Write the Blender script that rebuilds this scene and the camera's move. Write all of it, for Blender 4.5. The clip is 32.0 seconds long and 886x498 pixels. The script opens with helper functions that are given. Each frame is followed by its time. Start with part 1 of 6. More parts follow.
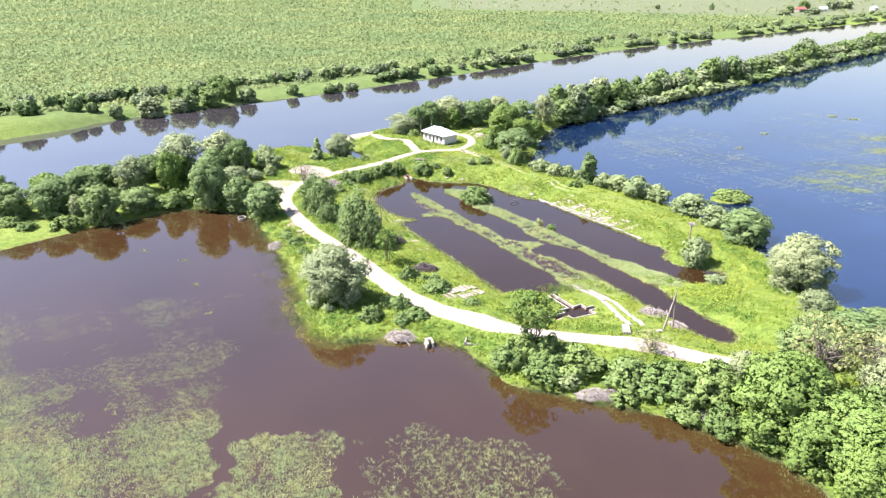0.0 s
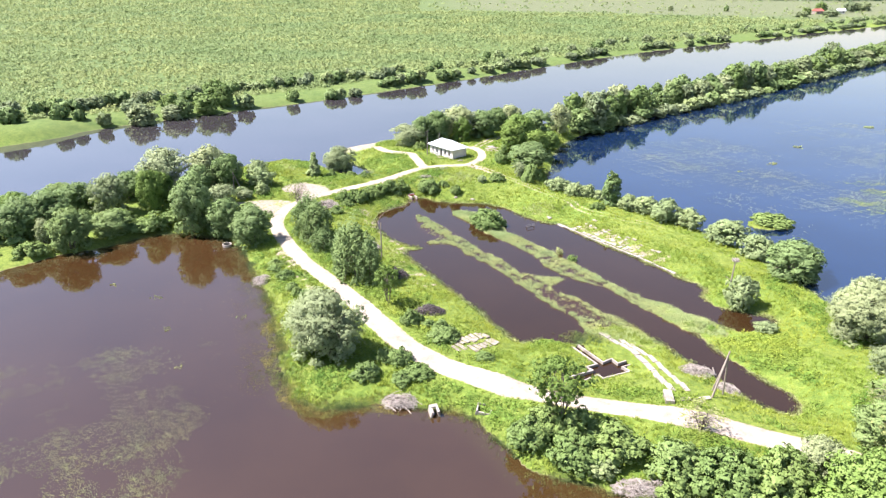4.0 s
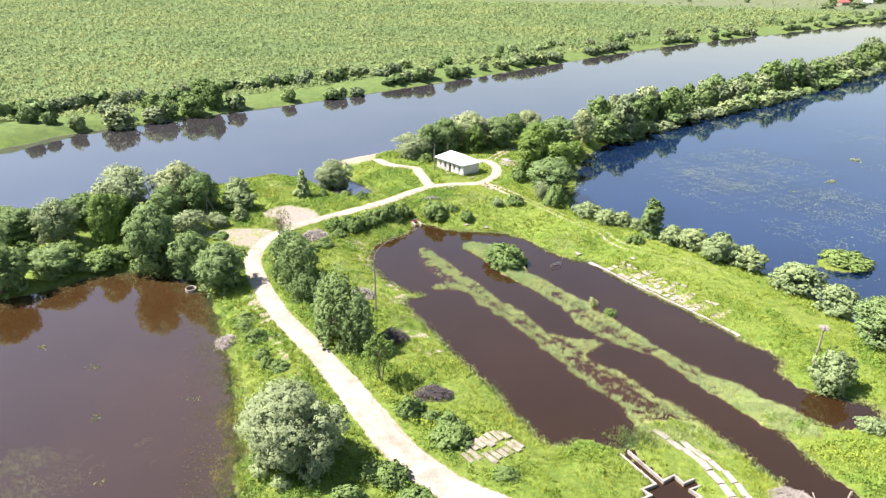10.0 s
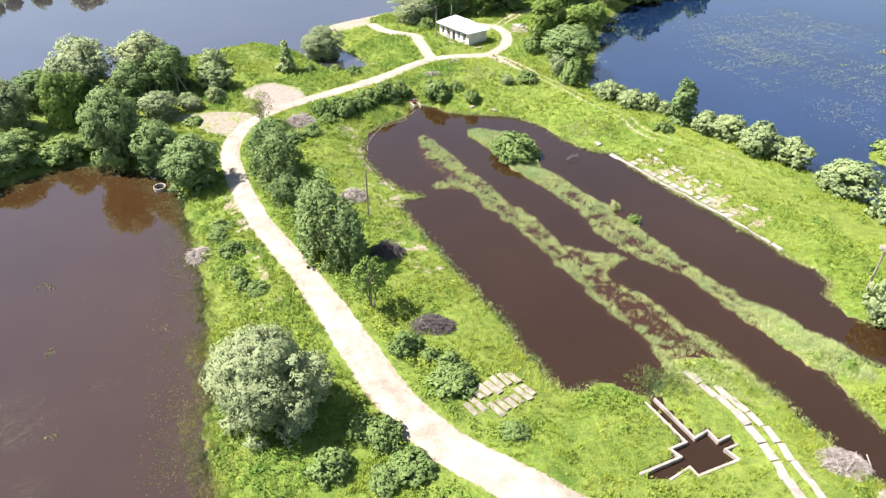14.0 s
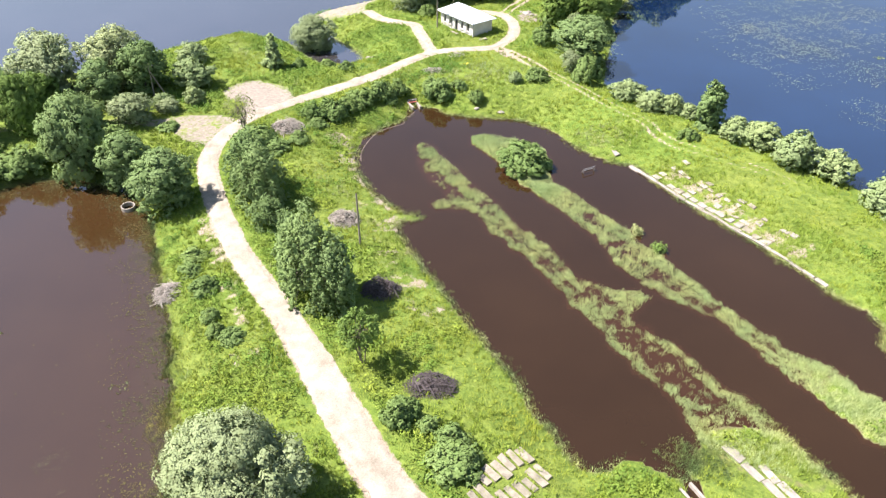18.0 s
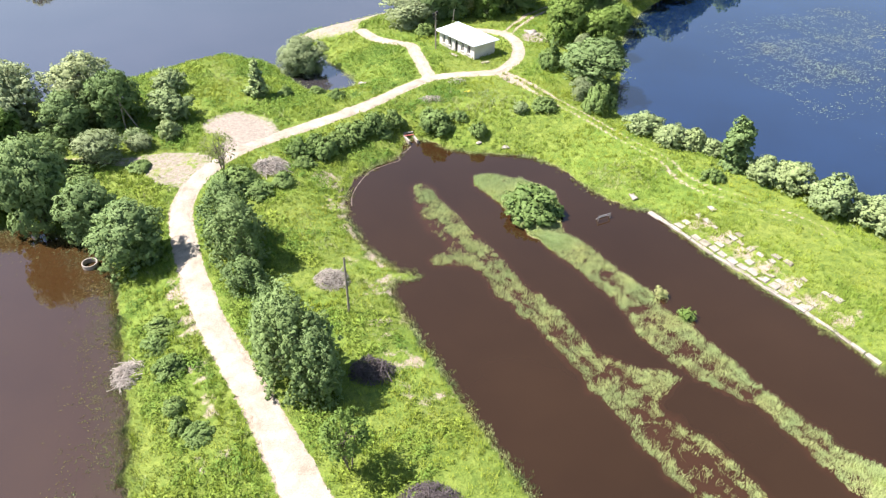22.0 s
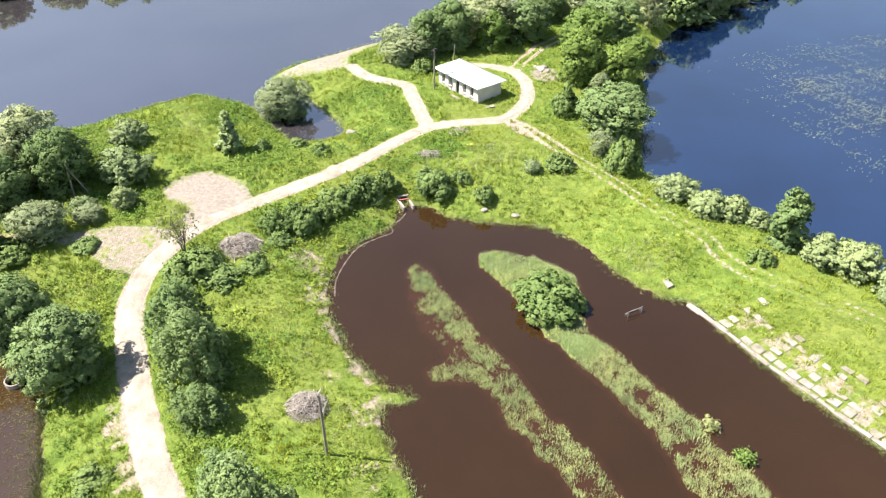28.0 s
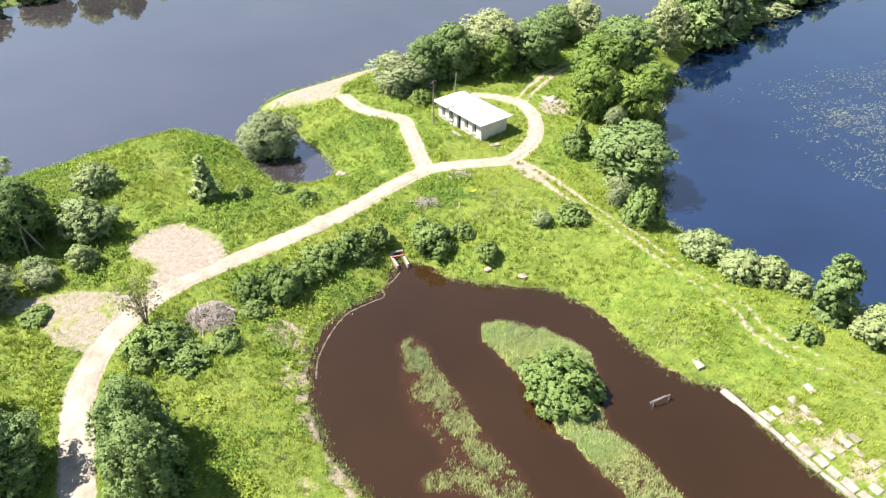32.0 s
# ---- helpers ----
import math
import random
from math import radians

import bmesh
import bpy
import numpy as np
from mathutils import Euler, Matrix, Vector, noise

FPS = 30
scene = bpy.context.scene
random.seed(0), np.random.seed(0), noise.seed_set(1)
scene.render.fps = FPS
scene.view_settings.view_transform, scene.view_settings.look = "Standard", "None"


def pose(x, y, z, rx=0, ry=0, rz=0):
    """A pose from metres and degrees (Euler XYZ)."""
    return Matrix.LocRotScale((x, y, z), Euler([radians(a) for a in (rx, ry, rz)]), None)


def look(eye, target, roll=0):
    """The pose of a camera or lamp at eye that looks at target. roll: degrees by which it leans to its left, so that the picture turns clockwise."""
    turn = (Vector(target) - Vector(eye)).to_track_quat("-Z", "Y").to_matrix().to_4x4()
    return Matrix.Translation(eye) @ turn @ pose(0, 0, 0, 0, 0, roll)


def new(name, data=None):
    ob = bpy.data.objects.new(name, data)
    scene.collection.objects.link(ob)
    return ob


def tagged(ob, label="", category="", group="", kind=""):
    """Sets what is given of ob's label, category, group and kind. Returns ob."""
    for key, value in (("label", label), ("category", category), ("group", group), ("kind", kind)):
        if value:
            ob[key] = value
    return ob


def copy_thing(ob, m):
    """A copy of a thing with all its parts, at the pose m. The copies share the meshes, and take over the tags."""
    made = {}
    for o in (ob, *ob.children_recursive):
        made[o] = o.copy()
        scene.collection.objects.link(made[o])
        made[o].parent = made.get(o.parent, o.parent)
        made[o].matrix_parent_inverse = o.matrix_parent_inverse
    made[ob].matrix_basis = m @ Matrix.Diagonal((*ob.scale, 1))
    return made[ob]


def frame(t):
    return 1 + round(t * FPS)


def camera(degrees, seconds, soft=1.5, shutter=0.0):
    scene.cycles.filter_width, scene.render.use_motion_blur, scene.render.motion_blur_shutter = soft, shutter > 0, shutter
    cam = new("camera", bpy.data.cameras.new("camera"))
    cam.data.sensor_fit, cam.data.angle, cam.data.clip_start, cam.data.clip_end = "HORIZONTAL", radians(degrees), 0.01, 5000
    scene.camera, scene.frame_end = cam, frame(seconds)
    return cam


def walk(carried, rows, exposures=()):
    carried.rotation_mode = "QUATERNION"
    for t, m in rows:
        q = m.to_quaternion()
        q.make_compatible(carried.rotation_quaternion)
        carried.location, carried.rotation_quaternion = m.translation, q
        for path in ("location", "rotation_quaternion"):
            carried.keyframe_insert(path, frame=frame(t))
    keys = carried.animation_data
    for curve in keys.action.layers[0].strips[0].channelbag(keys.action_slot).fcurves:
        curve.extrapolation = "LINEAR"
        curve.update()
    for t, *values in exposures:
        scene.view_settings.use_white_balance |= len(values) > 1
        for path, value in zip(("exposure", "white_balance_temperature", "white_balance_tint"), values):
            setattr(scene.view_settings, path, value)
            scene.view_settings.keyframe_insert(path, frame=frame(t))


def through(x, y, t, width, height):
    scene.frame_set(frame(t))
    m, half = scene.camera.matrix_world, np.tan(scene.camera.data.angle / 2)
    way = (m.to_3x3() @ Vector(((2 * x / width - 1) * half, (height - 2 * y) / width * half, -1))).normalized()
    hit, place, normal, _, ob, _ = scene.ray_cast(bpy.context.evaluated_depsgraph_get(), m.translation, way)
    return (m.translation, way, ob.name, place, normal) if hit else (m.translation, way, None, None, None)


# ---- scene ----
cam = camera(63.3, 32.0, soft=1.25)
PATH = [
    (0, (-1.10, -59.55, 54.50), (0.36, -3.64, 32.79), -0.14),
    (1, (-1.03, -55.00, 54.47), (0.53, 0.92, 32.77), -0.11),
    (2, (-0.94, -50.25, 54.42), (0.63, 5.66, 32.71), -0.08),
    (3, (-0.85, -45.55, 54.34), (0.57, 10.38, 32.67), -0.06),
    (3.5, (-0.80, -43.14, 54.30), (0.36, 12.80, 32.62), -0.05),
    (5.5, (-0.64, -33.86, 54.11), (-0.39, 22.09, 32.43), -0.01),
    (6, (-0.60, -31.42, 54.06), (-0.39, 24.55, 32.42), 0.00),
    (7, (-0.54, -26.57, 53.97), (-0.40, 29.41, 32.38), 0.02),
    (8, (-0.47, -22.03, 53.90), (-0.36, 33.99, 32.40), 0.04),
    (9, (-0.40, -17.12, 53.85), (-0.26, 38.88, 32.31), 0.05),
    (10, (-0.32, -12.43, 53.83), (-0.17, 43.23, 31.41), 0.07),
    (11, (-0.23, -8.10, 53.82), (-0.11, 46.38, 28.67), 0.07),
    (12, (-0.12, -3.97, 53.83), (-0.02, 49.14, 25.92), 0.08),
    (13, (-0.01, -0.02, 53.84), (-0.03, 51.54, 23.15), 0.08),
    (14, (0.08, 3.79, 53.85), (-0.09, 53.82, 20.73), 0.08),
    (14.5, (0.12, 5.65, 53.86), (-0.08, 54.91, 19.61), 0.08),
    (16.5, (0.18, 12.53, 53.87), (-0.14, 61.17, 18.75), 0.08),
    (17, (0.17, 14.25, 53.88), (-0.18, 62.91, 18.79), 0.08),
    (18, (0.14, 17.57, 53.90), (-0.18, 66.26, 18.84), 0.08),
    (19, (0.09, 20.86, 53.92), (-0.18, 69.53, 18.84), 0.08),
    (20, (0.03, 24.19, 53.96), (-0.21, 72.84, 18.85), 0.09),
    (21, (-0.04, 27.48, 54.02), (-0.28, 76.09, 18.84), 0.10),
    (22, (-0.11, 30.79, 54.09), (-0.29, 79.38, 18.89), 0.10),
    (23, (-0.18, 34.09, 54.16), (-0.38, 82.63, 18.90), 0.11),
    (24, (-0.24, 37.34, 54.23), (-0.37, 85.81, 18.87), 0.12),
    (25, (-0.29, 40.55, 54.30), (-0.37, 89.00, 18.91), 0.12),
    (25.5, (-0.31, 42.09, 54.33), (-0.37, 90.57, 18.97), 0.11),
    (27.5, (-0.31, 48.72, 54.41), (-0.50, 97.21, 19.08), 0.09),
    (28, (-0.30, 50.40, 54.42), (-0.41, 98.89, 19.08), 0.08),
    (29, (-0.23, 53.64, 54.43), (-0.25, 102.09, 19.04), 0.04),
    (30, (-0.08, 56.88, 54.41), (-0.12, 105.20, 18.84), -0.00),
    (31, (0.16, 60.21, 54.34), (-0.24, 108.68, 18.98), -0.07),
    (32, (0.48, 63.57, 54.23), (-0.06, 112.15, 19.01), -0.15),
]
walk(cam, [(t, look(eye, target, roll)) for t, eye, target, roll in PATH], exposures=[(0.0, 1.84, 6150, 27), (3.5, 1.8, 6250, 26), (7.0, 1.69, 6400, 23), (12.0, 1.6, 6500, 21), (22.0, 1.58, 6450, 20), (28.0, 1.58, 6600, 19), (32.0, 1.58, 6750, 18)])

# ---- sky and sun ----
SUN_AZ, SUN_EL = math.radians(177), math.radians(55)   # from +x, anticlockwise
world = bpy.data.worlds.new("sky")
scene.world = world
world.use_nodes = True
wn = world.node_tree.nodes
sky = wn.new("ShaderNodeTexSky")
sky.sky_type, sky.sun_disc = "NISHITA", False
sky.sun_elevation, sky.sun_rotation = SUN_EL, math.radians(90) - SUN_AZ
sky.air_density, sky.dust_density, sky.ozone_density = 1.4, 0.8, 2.0
wn["Background"].inputs["Strength"].default_value = 0.066
world.node_tree.links.new(sky.outputs[0], wn["Background"].inputs["Color"])
sun_data = bpy.data.lights.new("sun", "SUN")
sun_data.energy, sun_data.angle, sun_data.color = 5.0, radians(0.55), (1.0, 0.965, 0.9)
sun = new("sun", sun_data)
sun_from = Vector((math.cos(SUN_AZ) * math.cos(SUN_EL), math.sin(SUN_AZ) * math.cos(SUN_EL), math.sin(SUN_EL)))
sun.matrix_world = look(sun_from * 300, (0, 0, 0))


# ---- materials ----
def material(name, rough=0.8, spec=0.3):
    m = bpy.data.materials.new(name)
    m.use_nodes = True
    b = m.node_tree.nodes["Principled BSDF"]
    b.inputs["Roughness"].default_value = rough
    b.inputs["Specular IOR Level"].default_value = spec
    return m, m.node_tree.nodes, m.node_tree.links, b


def noise_node(n, l, scale, detail=4.0, rough=0.6, vec=None):
    t = n.new("ShaderNodeTexNoise")
    t.inputs["Scale"].default_value, t.inputs["Detail"].default_value = scale, detail
    t.inputs["Roughness"].default_value = rough
    if vec is None:
        vec = n.new("ShaderNodeNewGeometry").outputs["Position"]
    l.new(vec, t.inputs["Vector"])
    return t.outputs["Fac"]


def ramp_node(n, l, fac, stops):
    r = n.new("ShaderNodeValToRGB")
    els = r.color_ramp.elements
    while len(els) < len(stops):
        els.new(0.5)
    for e, (p, c) in zip(els, stops):
        e.position, e.color = p, (*c, 1) if len(c) == 3 else c
    l.new(fac, r.inputs["Fac"])
    return r.outputs["Color"]


def mix_node(n, l, fac, a, b, mode="MIX"):
    m = n.new("ShaderNodeMix")
    m.data_type, m.blend_type = "RGBA", mode
    for key, v in ((0, fac), (6, a), (7, b)):
        if isinstance(v, (int, float)):
            m.inputs[key].default_value = v
        elif isinstance(v, tuple):
            m.inputs[key].default_value = (*v, 1)
        else:
            l.new(v, m.inputs[key])
    return m.outputs[2]


def math_node(n, l, op, a, b=0.5, clamp=False):
    m = n.new("ShaderNodeMath")
    m.operation, m.use_clamp = op, clamp
    for k, v in enumerate((a, b)):
        if isinstance(v, (int, float)):
            m.inputs[k].default_value = v
        else:
            l.new(v, m.inputs[k])
    return m.outputs[0]


def bump_node(n, l, b, height, strength, distance=0.05):
    k = n.new("ShaderNodeBump")
    k.inputs["Strength"].default_value, k.inputs["Distance"].default_value = strength, distance
    l.new(height, k.inputs["Height"])
    l.new(k.outputs[0], b.inputs["Normal"])


def plain(name, dark, light, scale=3.0, rough=0.8, spec=0.3, metal=0.0, bump=0.3):
    """A mottled surface between two colours, at two scales."""
    m, n, l, b = material(name, rough, spec)
    b.inputs["Metallic"].default_value = metal
    big, fine = noise_node(n, l, scale * 0.3, 3), noise_node(n, l, scale * 4, 5)
    fac = math_node(n, l, "ADD", math_node(n, l, "MULTIPLY", big, 0.6), math_node(n, l, "MULTIPLY", fine, 0.4))
    l.new(ramp_node(n, l, fac, [(0.3, dark), (0.7, light)]), b.inputs["Base Color"])
    bump_node(n, l, b, fine, bump, 0.03)
    return m


def foliage(name, dark, light, through=0.35, patch=0.0, lift=0.0, swing=1.0):
    m, n, l, b = material(name, 0.65, 0.12)
    geo, obj = n.new("ShaderNodeNewGeometry"), n.new("ShaderNodeObjectInfo")
    col = ramp_node(n, l, geo.outputs["Random Per Island"], [(0.0, dark), (1.0, light)])
    shift = ramp_node(n, l, obj.outputs["Random"], [(0.0, (0.78, 0.82, 0.75)), (0.5, (1.0, 1.0, 1.0)), (1.0, (1.1, 1.06, 0.97))])
    col = mix_node(n, l, 1.0, col, shift, "MULTIPLY")
    if patch:
        big = noise_node(n, l, patch, 3)
        col = mix_node(n, l, 1.0, col, ramp_node(n, l, big, [(0.36, (1 - 0.38 * swing, 1 - 0.2 * swing, 1 - 0.25 * swing)), (0.5, (1.0, 1.0, 0.95)), (0.64, (1 + 0.4 * swing, 1 + 0.2 * swing, 1.0))]), "MULTIPLY")
        near = noise_node(n, l, patch * 6, 4, 0.65)
        col = mix_node(n, l, 1.0, col, ramp_node(n, l, near, [(0.34, (1 - 0.3 * swing, 1 - 0.24 * swing, 1 - 0.26 * swing)), (0.62, (1.1, 1.08, 1.05))]), "MULTIPLY")
    l.new(col, b.inputs["Base Color"])
    if lift:
        scaled, total = n.new("ShaderNodeVectorMath"), n.new("ShaderNodeVectorMath")
        scaled.operation, total.operation = "SCALE", "ADD"
        l.new(geo.outputs["Normal"], scaled.inputs[0])
        scaled.inputs["Scale"].default_value = 1 - lift
        l.new(scaled.outputs[0], total.inputs[0])
        total.inputs[1].default_value = (0, 0, lift)
        unit = n.new("ShaderNodeVectorMath")
        unit.operation = "NORMALIZE"
        l.new(total.outputs[0], unit.inputs[0])
        l.new(unit.outputs[0], b.inputs["Normal"])
    tr, mx = n.new("ShaderNodeBsdfTranslucent"), n.new("ShaderNodeMixShader")
    l.new(col, tr.inputs["Color"])
    mx.inputs[0].default_value = through
    l.new(b.outputs[0], mx.inputs[1])
    l.new(tr.outputs[0], mx.inputs[2])
    l.new(mx.outputs[0], n["Material Output"].inputs["Surface"])
    return m


def water_material(name, deep, murk, ripple=0.06, rough=0.04, ior=1.45, shoal=None):
    """Murky water; over shoals the bed's colour shows."""
    m, n, l, b = material(name, rough, 0.5)
    b.inputs["IOR"].default_value = ior
    big = noise_node(n, l, 0.035, 4)
    col = ramp_node(n, l, big, [(0.35, deep), (0.7, murk)])
    if shoal:
        a = n.new("ShaderNodeAttribute")
        a.attribute_name = "shallow"
        v = math_node(n, l, "MULTIPLY", a.outputs["Fac"], math_node(n, l, "ADD", noise_node(n, l, 0.45, 5, 0.65), 0.35))
        col = mix_node(n, l, ramp_node(n, l, v, [(0.12, (0, 0, 0)), (0.8, (1, 1, 1))]), col, shoal)
    l.new(col, b.inputs["Base Color"])
    wave = noise_node(n, l, 1.6, 4)
    calm = noise_node(n, l, 0.02, 2)
    bump_node(n, l, b, math_node(n, l, "MULTIPLY", wave, calm), ripple, 0.08)
    return m


def ground_material():
    m, n, l, b = material("ground_cover", 0.9, 0.15)
    pos = n.new("ShaderNodeNewGeometry").outputs["Position"]
    sep = n.new("ShaderNodeSeparateXYZ")
    l.new(pos, sep.inputs[0])
    big, mid, fine = noise_node(n, l, 0.05, 4), noise_node(n, l, 0.35, 5), noise_node(n, l, 3.5, 6, 0.7)
    grass = ramp_node(n, l, mid, [(0.3, (0.085, 0.14, 0.022)), (0.5, (0.135, 0.195, 0.034)), (0.68, (0.175, 0.225, 0.048))])
    grass = mix_node(n, l, ramp_node(n, l, big, [(0.42, (0, 0, 0)), (0.62, (0.7, 0.7, 0.7))]), grass, (0.16, 0.19, 0.042))
    grass = mix_node(n, l, 1.0, grass, ramp_node(n, l, fine, [(0.25, (0.7, 0.75, 0.7)), (0.7, (1.15, 1.15, 1.1))]), "MULTIPLY")
    blot = noise_node(n, l, 1.1, 4, 0.65)
    grass = mix_node(n, l, 1.0, grass, ramp_node(n, l, blot, [(0.35, (0.66, 0.74, 0.68)), (0.62, (1.15, 1.12, 1.1))]), "MULTIPLY")
    def attr(name):
        a = n.new("ShaderNodeAttribute")
        a.attribute_name = name
        return a.outputs["Fac"]
    def cut(value, amount, low, high):
        """A ragged edge: the value broken up by fine noise."""
        v = math_node(n, l, "ADD", value, math_node(n, l, "MULTIPLY", math_node(n, l, "SUBTRACT", noise_node(n, l, 1.3, 6, 0.75), 0.5), amount))
        return ramp_node(n, l, v, [(low, (0, 0, 0)), (high, (1, 1, 1))])
    # dark gaps between the bushes are put into this ground colour
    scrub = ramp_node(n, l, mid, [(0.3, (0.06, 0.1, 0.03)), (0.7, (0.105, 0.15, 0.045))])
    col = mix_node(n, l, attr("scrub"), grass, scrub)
    # the meadow's pale colours include the haze of distance
    meadow = ramp_node(n, l, mid, [(0.3, (0.085, 0.11, 0.05)), (0.7, (0.135, 0.148, 0.078))])
    col = mix_node(n, l, attr("meadow"), col, meadow)
    soil = ramp_node(n, l, noise_node(n, l, 2.0, 6, 0.7), [(0.3, (0.22, 0.175, 0.125)), (0.7, (0.38, 0.32, 0.25))])
    col = mix_node(n, l, cut(attr("bare"), 0.9, 0.45, 0.62), col, soil)
    sand = ramp_node(n, l, noise_node(n, l, 2.0, 6, 0.7), [(0.3, (0.18, 0.153, 0.118)), (0.7, (0.32, 0.28, 0.228))])
    col = mix_node(n, l, cut(attr("sand"), 0.8, 0.45, 0.6), col, sand)
    mud = ramp_node(n, l, noise_node(n, l, 1.2, 5), [(0.35, (0.075, 0.058, 0.035)), (0.65, (0.21, 0.18, 0.1))])
    shore = math_node(n, l, "ADD", sep.outputs["Z"], math_node(n, l, "MULTIPLY", noise_node(n, l, 0.8, 5), 0.3))
    col = mix_node(n, l, ramp_node(n, l, shore, [(0.13, (1, 1, 1)), (0.24, (0, 0, 0))]), col, mud)
    l.new(col, b.inputs["Base Color"])
    bump_node(n, l, b, fine, 0.8, 0.25)
    return m


def road_material():
    m, n, l, b = material("pale_dirt", 0.95, 0.1)
    a, f = noise_node(n, l, 0.5, 5), noise_node(n, l, 6, 6, 0.7)
    col = ramp_node(n, l, a, [(0.3, (0.23, 0.203, 0.155)), (0.7, (0.4, 0.36, 0.29))])
    col = mix_node(n, l, 1.0, col, ramp_node(n, l, f, [(0.25, (0.66, 0.64, 0.62)), (0.7, (1.12, 1.12, 1.12))]), "MULTIPLY")
    l.new(col, b.inputs["Base Color"])
    bump_node(n, l, b, f, 0.5, 0.06)
    return m


GROUND = ground_material()
ROAD = road_material()
POND = water_material("peaty_pond_water", (0.0205, 0.0105, 0.0038), (0.027, 0.0142, 0.0054), 0.03, ior=1.42, shoal=(0.034, 0.0155, 0.0065))
BAY = water_material("brown_bay_water", (0.029, 0.0145, 0.005), (0.039, 0.0205, 0.0078), 0.05, ior=1.75, shoal=(0.038, 0.023, 0.0075))
RIVER = water_material("river_water", (0.028, 0.025, 0.027), (0.038, 0.034, 0.037), 0.08, ior=2.9)
# part of the lake's blue is mirrored sky put into the base colour
LAKE = water_material("dark_blue_lake_water", (0.0024, 0.0088, 0.029), (0.005, 0.017, 0.05), 0.05, ior=2.3)
OLD_CONCRETE = plain("mossy_concrete", (0.09, 0.085, 0.055), (0.34, 0.3, 0.23), 4.0)
CONCRETE = plain("weathered_concrete", (0.14, 0.128, 0.1), (0.37, 0.335, 0.285), 3.0)
WHITE_WALL = plain("whitewashed_brick", (0.42, 0.39, 0.35), (0.58, 0.55, 0.51), 2.5)
ROOF = plain("pale_sheet_roof", (0.5, 0.56, 0.58), (0.62, 0.67, 0.68), 1.0, 0.4, 0.5, 0.15, 0.1)
DARK = plain("dark_opening", (0.012, 0.012, 0.012), (0.03, 0.028, 0.025), 2.0, 0.5)
FRAME = plain("painted_frame", (0.5, 0.48, 0.44), (0.7, 0.68, 0.64), 4.0)
POLE = plain("grey_weathered_timber", (0.16, 0.13, 0.1), (0.33, 0.29, 0.24), 6.0)
BARK = plain("tree_bark", (0.07, 0.055, 0.04), (0.2, 0.17, 0.13), 6.0)
TWIG = plain("dry_twigs", (0.21, 0.185, 0.15), (0.47, 0.425, 0.365), 6.0)
# dark brown that stands for the shade in the hollow brush heaps
HEAP_SHADE = plain("heap_core_shade", (0.035, 0.028, 0.02), (0.09, 0.075, 0.055), 5.0)
# purple-brown twigs, deepened in colour for the near-black shade among them
DARK_TWIG = plain("dark_shaded_twigs", (0.045, 0.037, 0.037), (0.15, 0.125, 0.12), 6.0)
STEEL = plain("dull_steel", (0.2, 0.19, 0.18), (0.4, 0.38, 0.36), 5.0, 0.5, 0.5, 0.6)
NEST = plain("nest_sticks", (0.2, 0.17, 0.14), (0.5, 0.46, 0.4), 6.0)
BRICKRED = plain("red_roofing", (0.3, 0.08, 0.06), (0.42, 0.13, 0.1), 1.0)
YELLOW = plain("yellow_sheet", (0.6, 0.42, 0.02), (0.75, 0.55, 0.05), 2.0)
LEAF_SILVER = foliage("silver_willow_leaves", (0.24, 0.295, 0.14), (0.3, 0.355, 0.18), 0.2)
LEAF_GREEN = foliage("green_willow_leaves", (0.14, 0.215, 0.075), (0.21, 0.295, 0.11), 0.22)
LEAF_BRIGHT = foliage("bright_alder_leaves", (0.125, 0.205, 0.043), (0.19, 0.28, 0.07), 0.22)
LEAF_SHRUB = foliage("shrub_leaves", (0.13, 0.205, 0.057), (0.205, 0.29, 0.094), 0.22)
LEAF_PALE = foliage("pale_willow_bush_leaves", (0.205, 0.275, 0.11), (0.28, 0.35, 0.16), 0.2)
LEAF_BANK = foliage("far_bank_leaves", (0.17, 0.225, 0.11), (0.25, 0.31, 0.165), 0.25)
LEAF_OLIVE = foliage("olive_leaves", (0.2, 0.235, 0.09), (0.32, 0.355, 0.145), 0.25)
LEAF_CONIFER = foliage("young_poplar_leaves", (0.22, 0.3, 0.125), (0.32, 0.41, 0.19), 0.22)
# blue raised to put some distant haze into the leaf colour
LEAF_SCRUB = foliage("field_scrub_leaves", (0.185, 0.245, 0.095), (0.25, 0.315, 0.135), 0.3, 0.01, 0.5, 0.45)
LEAF_FOREST = foliage("far_forest_leaves", (0.09, 0.14, 0.09), (0.19, 0.25, 0.16), 0.3, 0.01)
LEAF_WEEDS = foliage("leafy_weed_leaves", (0.13, 0.205, 0.03), (0.21, 0.3, 0.055), 0.16, 0.1, 0.3)
GRASS = foliage("grass_blades", (0.15, 0.2, 0.024), (0.22, 0.27, 0.043), 0.12, 0.09, 0.4, 0.4)
TUSSOCK = foliage("tussock_blades", (0.16, 0.235, 0.028), (0.25, 0.32, 0.05), 0.12, 0.09, 0.3, 0.5)
SEED_GRASS = foliage("seed_grass_blades", (0.22, 0.27, 0.11), (0.33, 0.37, 0.19), 0.12, 0.2, 0.5, 0.4)
REED = foliage("reed_blades", (0.28, 0.365, 0.13), (0.42, 0.5, 0.225), 0.12, 0.2, 0.7, 0.4)
BAY_SEDGE = foliage("dull_sedge", (0.075, 0.1, 0.03), (0.15, 0.185, 0.06), 0.15, 0.2, 0.5)
SEDGE = foliage("olive_sedge", (0.15, 0.17, 0.04), (0.3, 0.31, 0.1), 0.15, 0.2, 0.8)
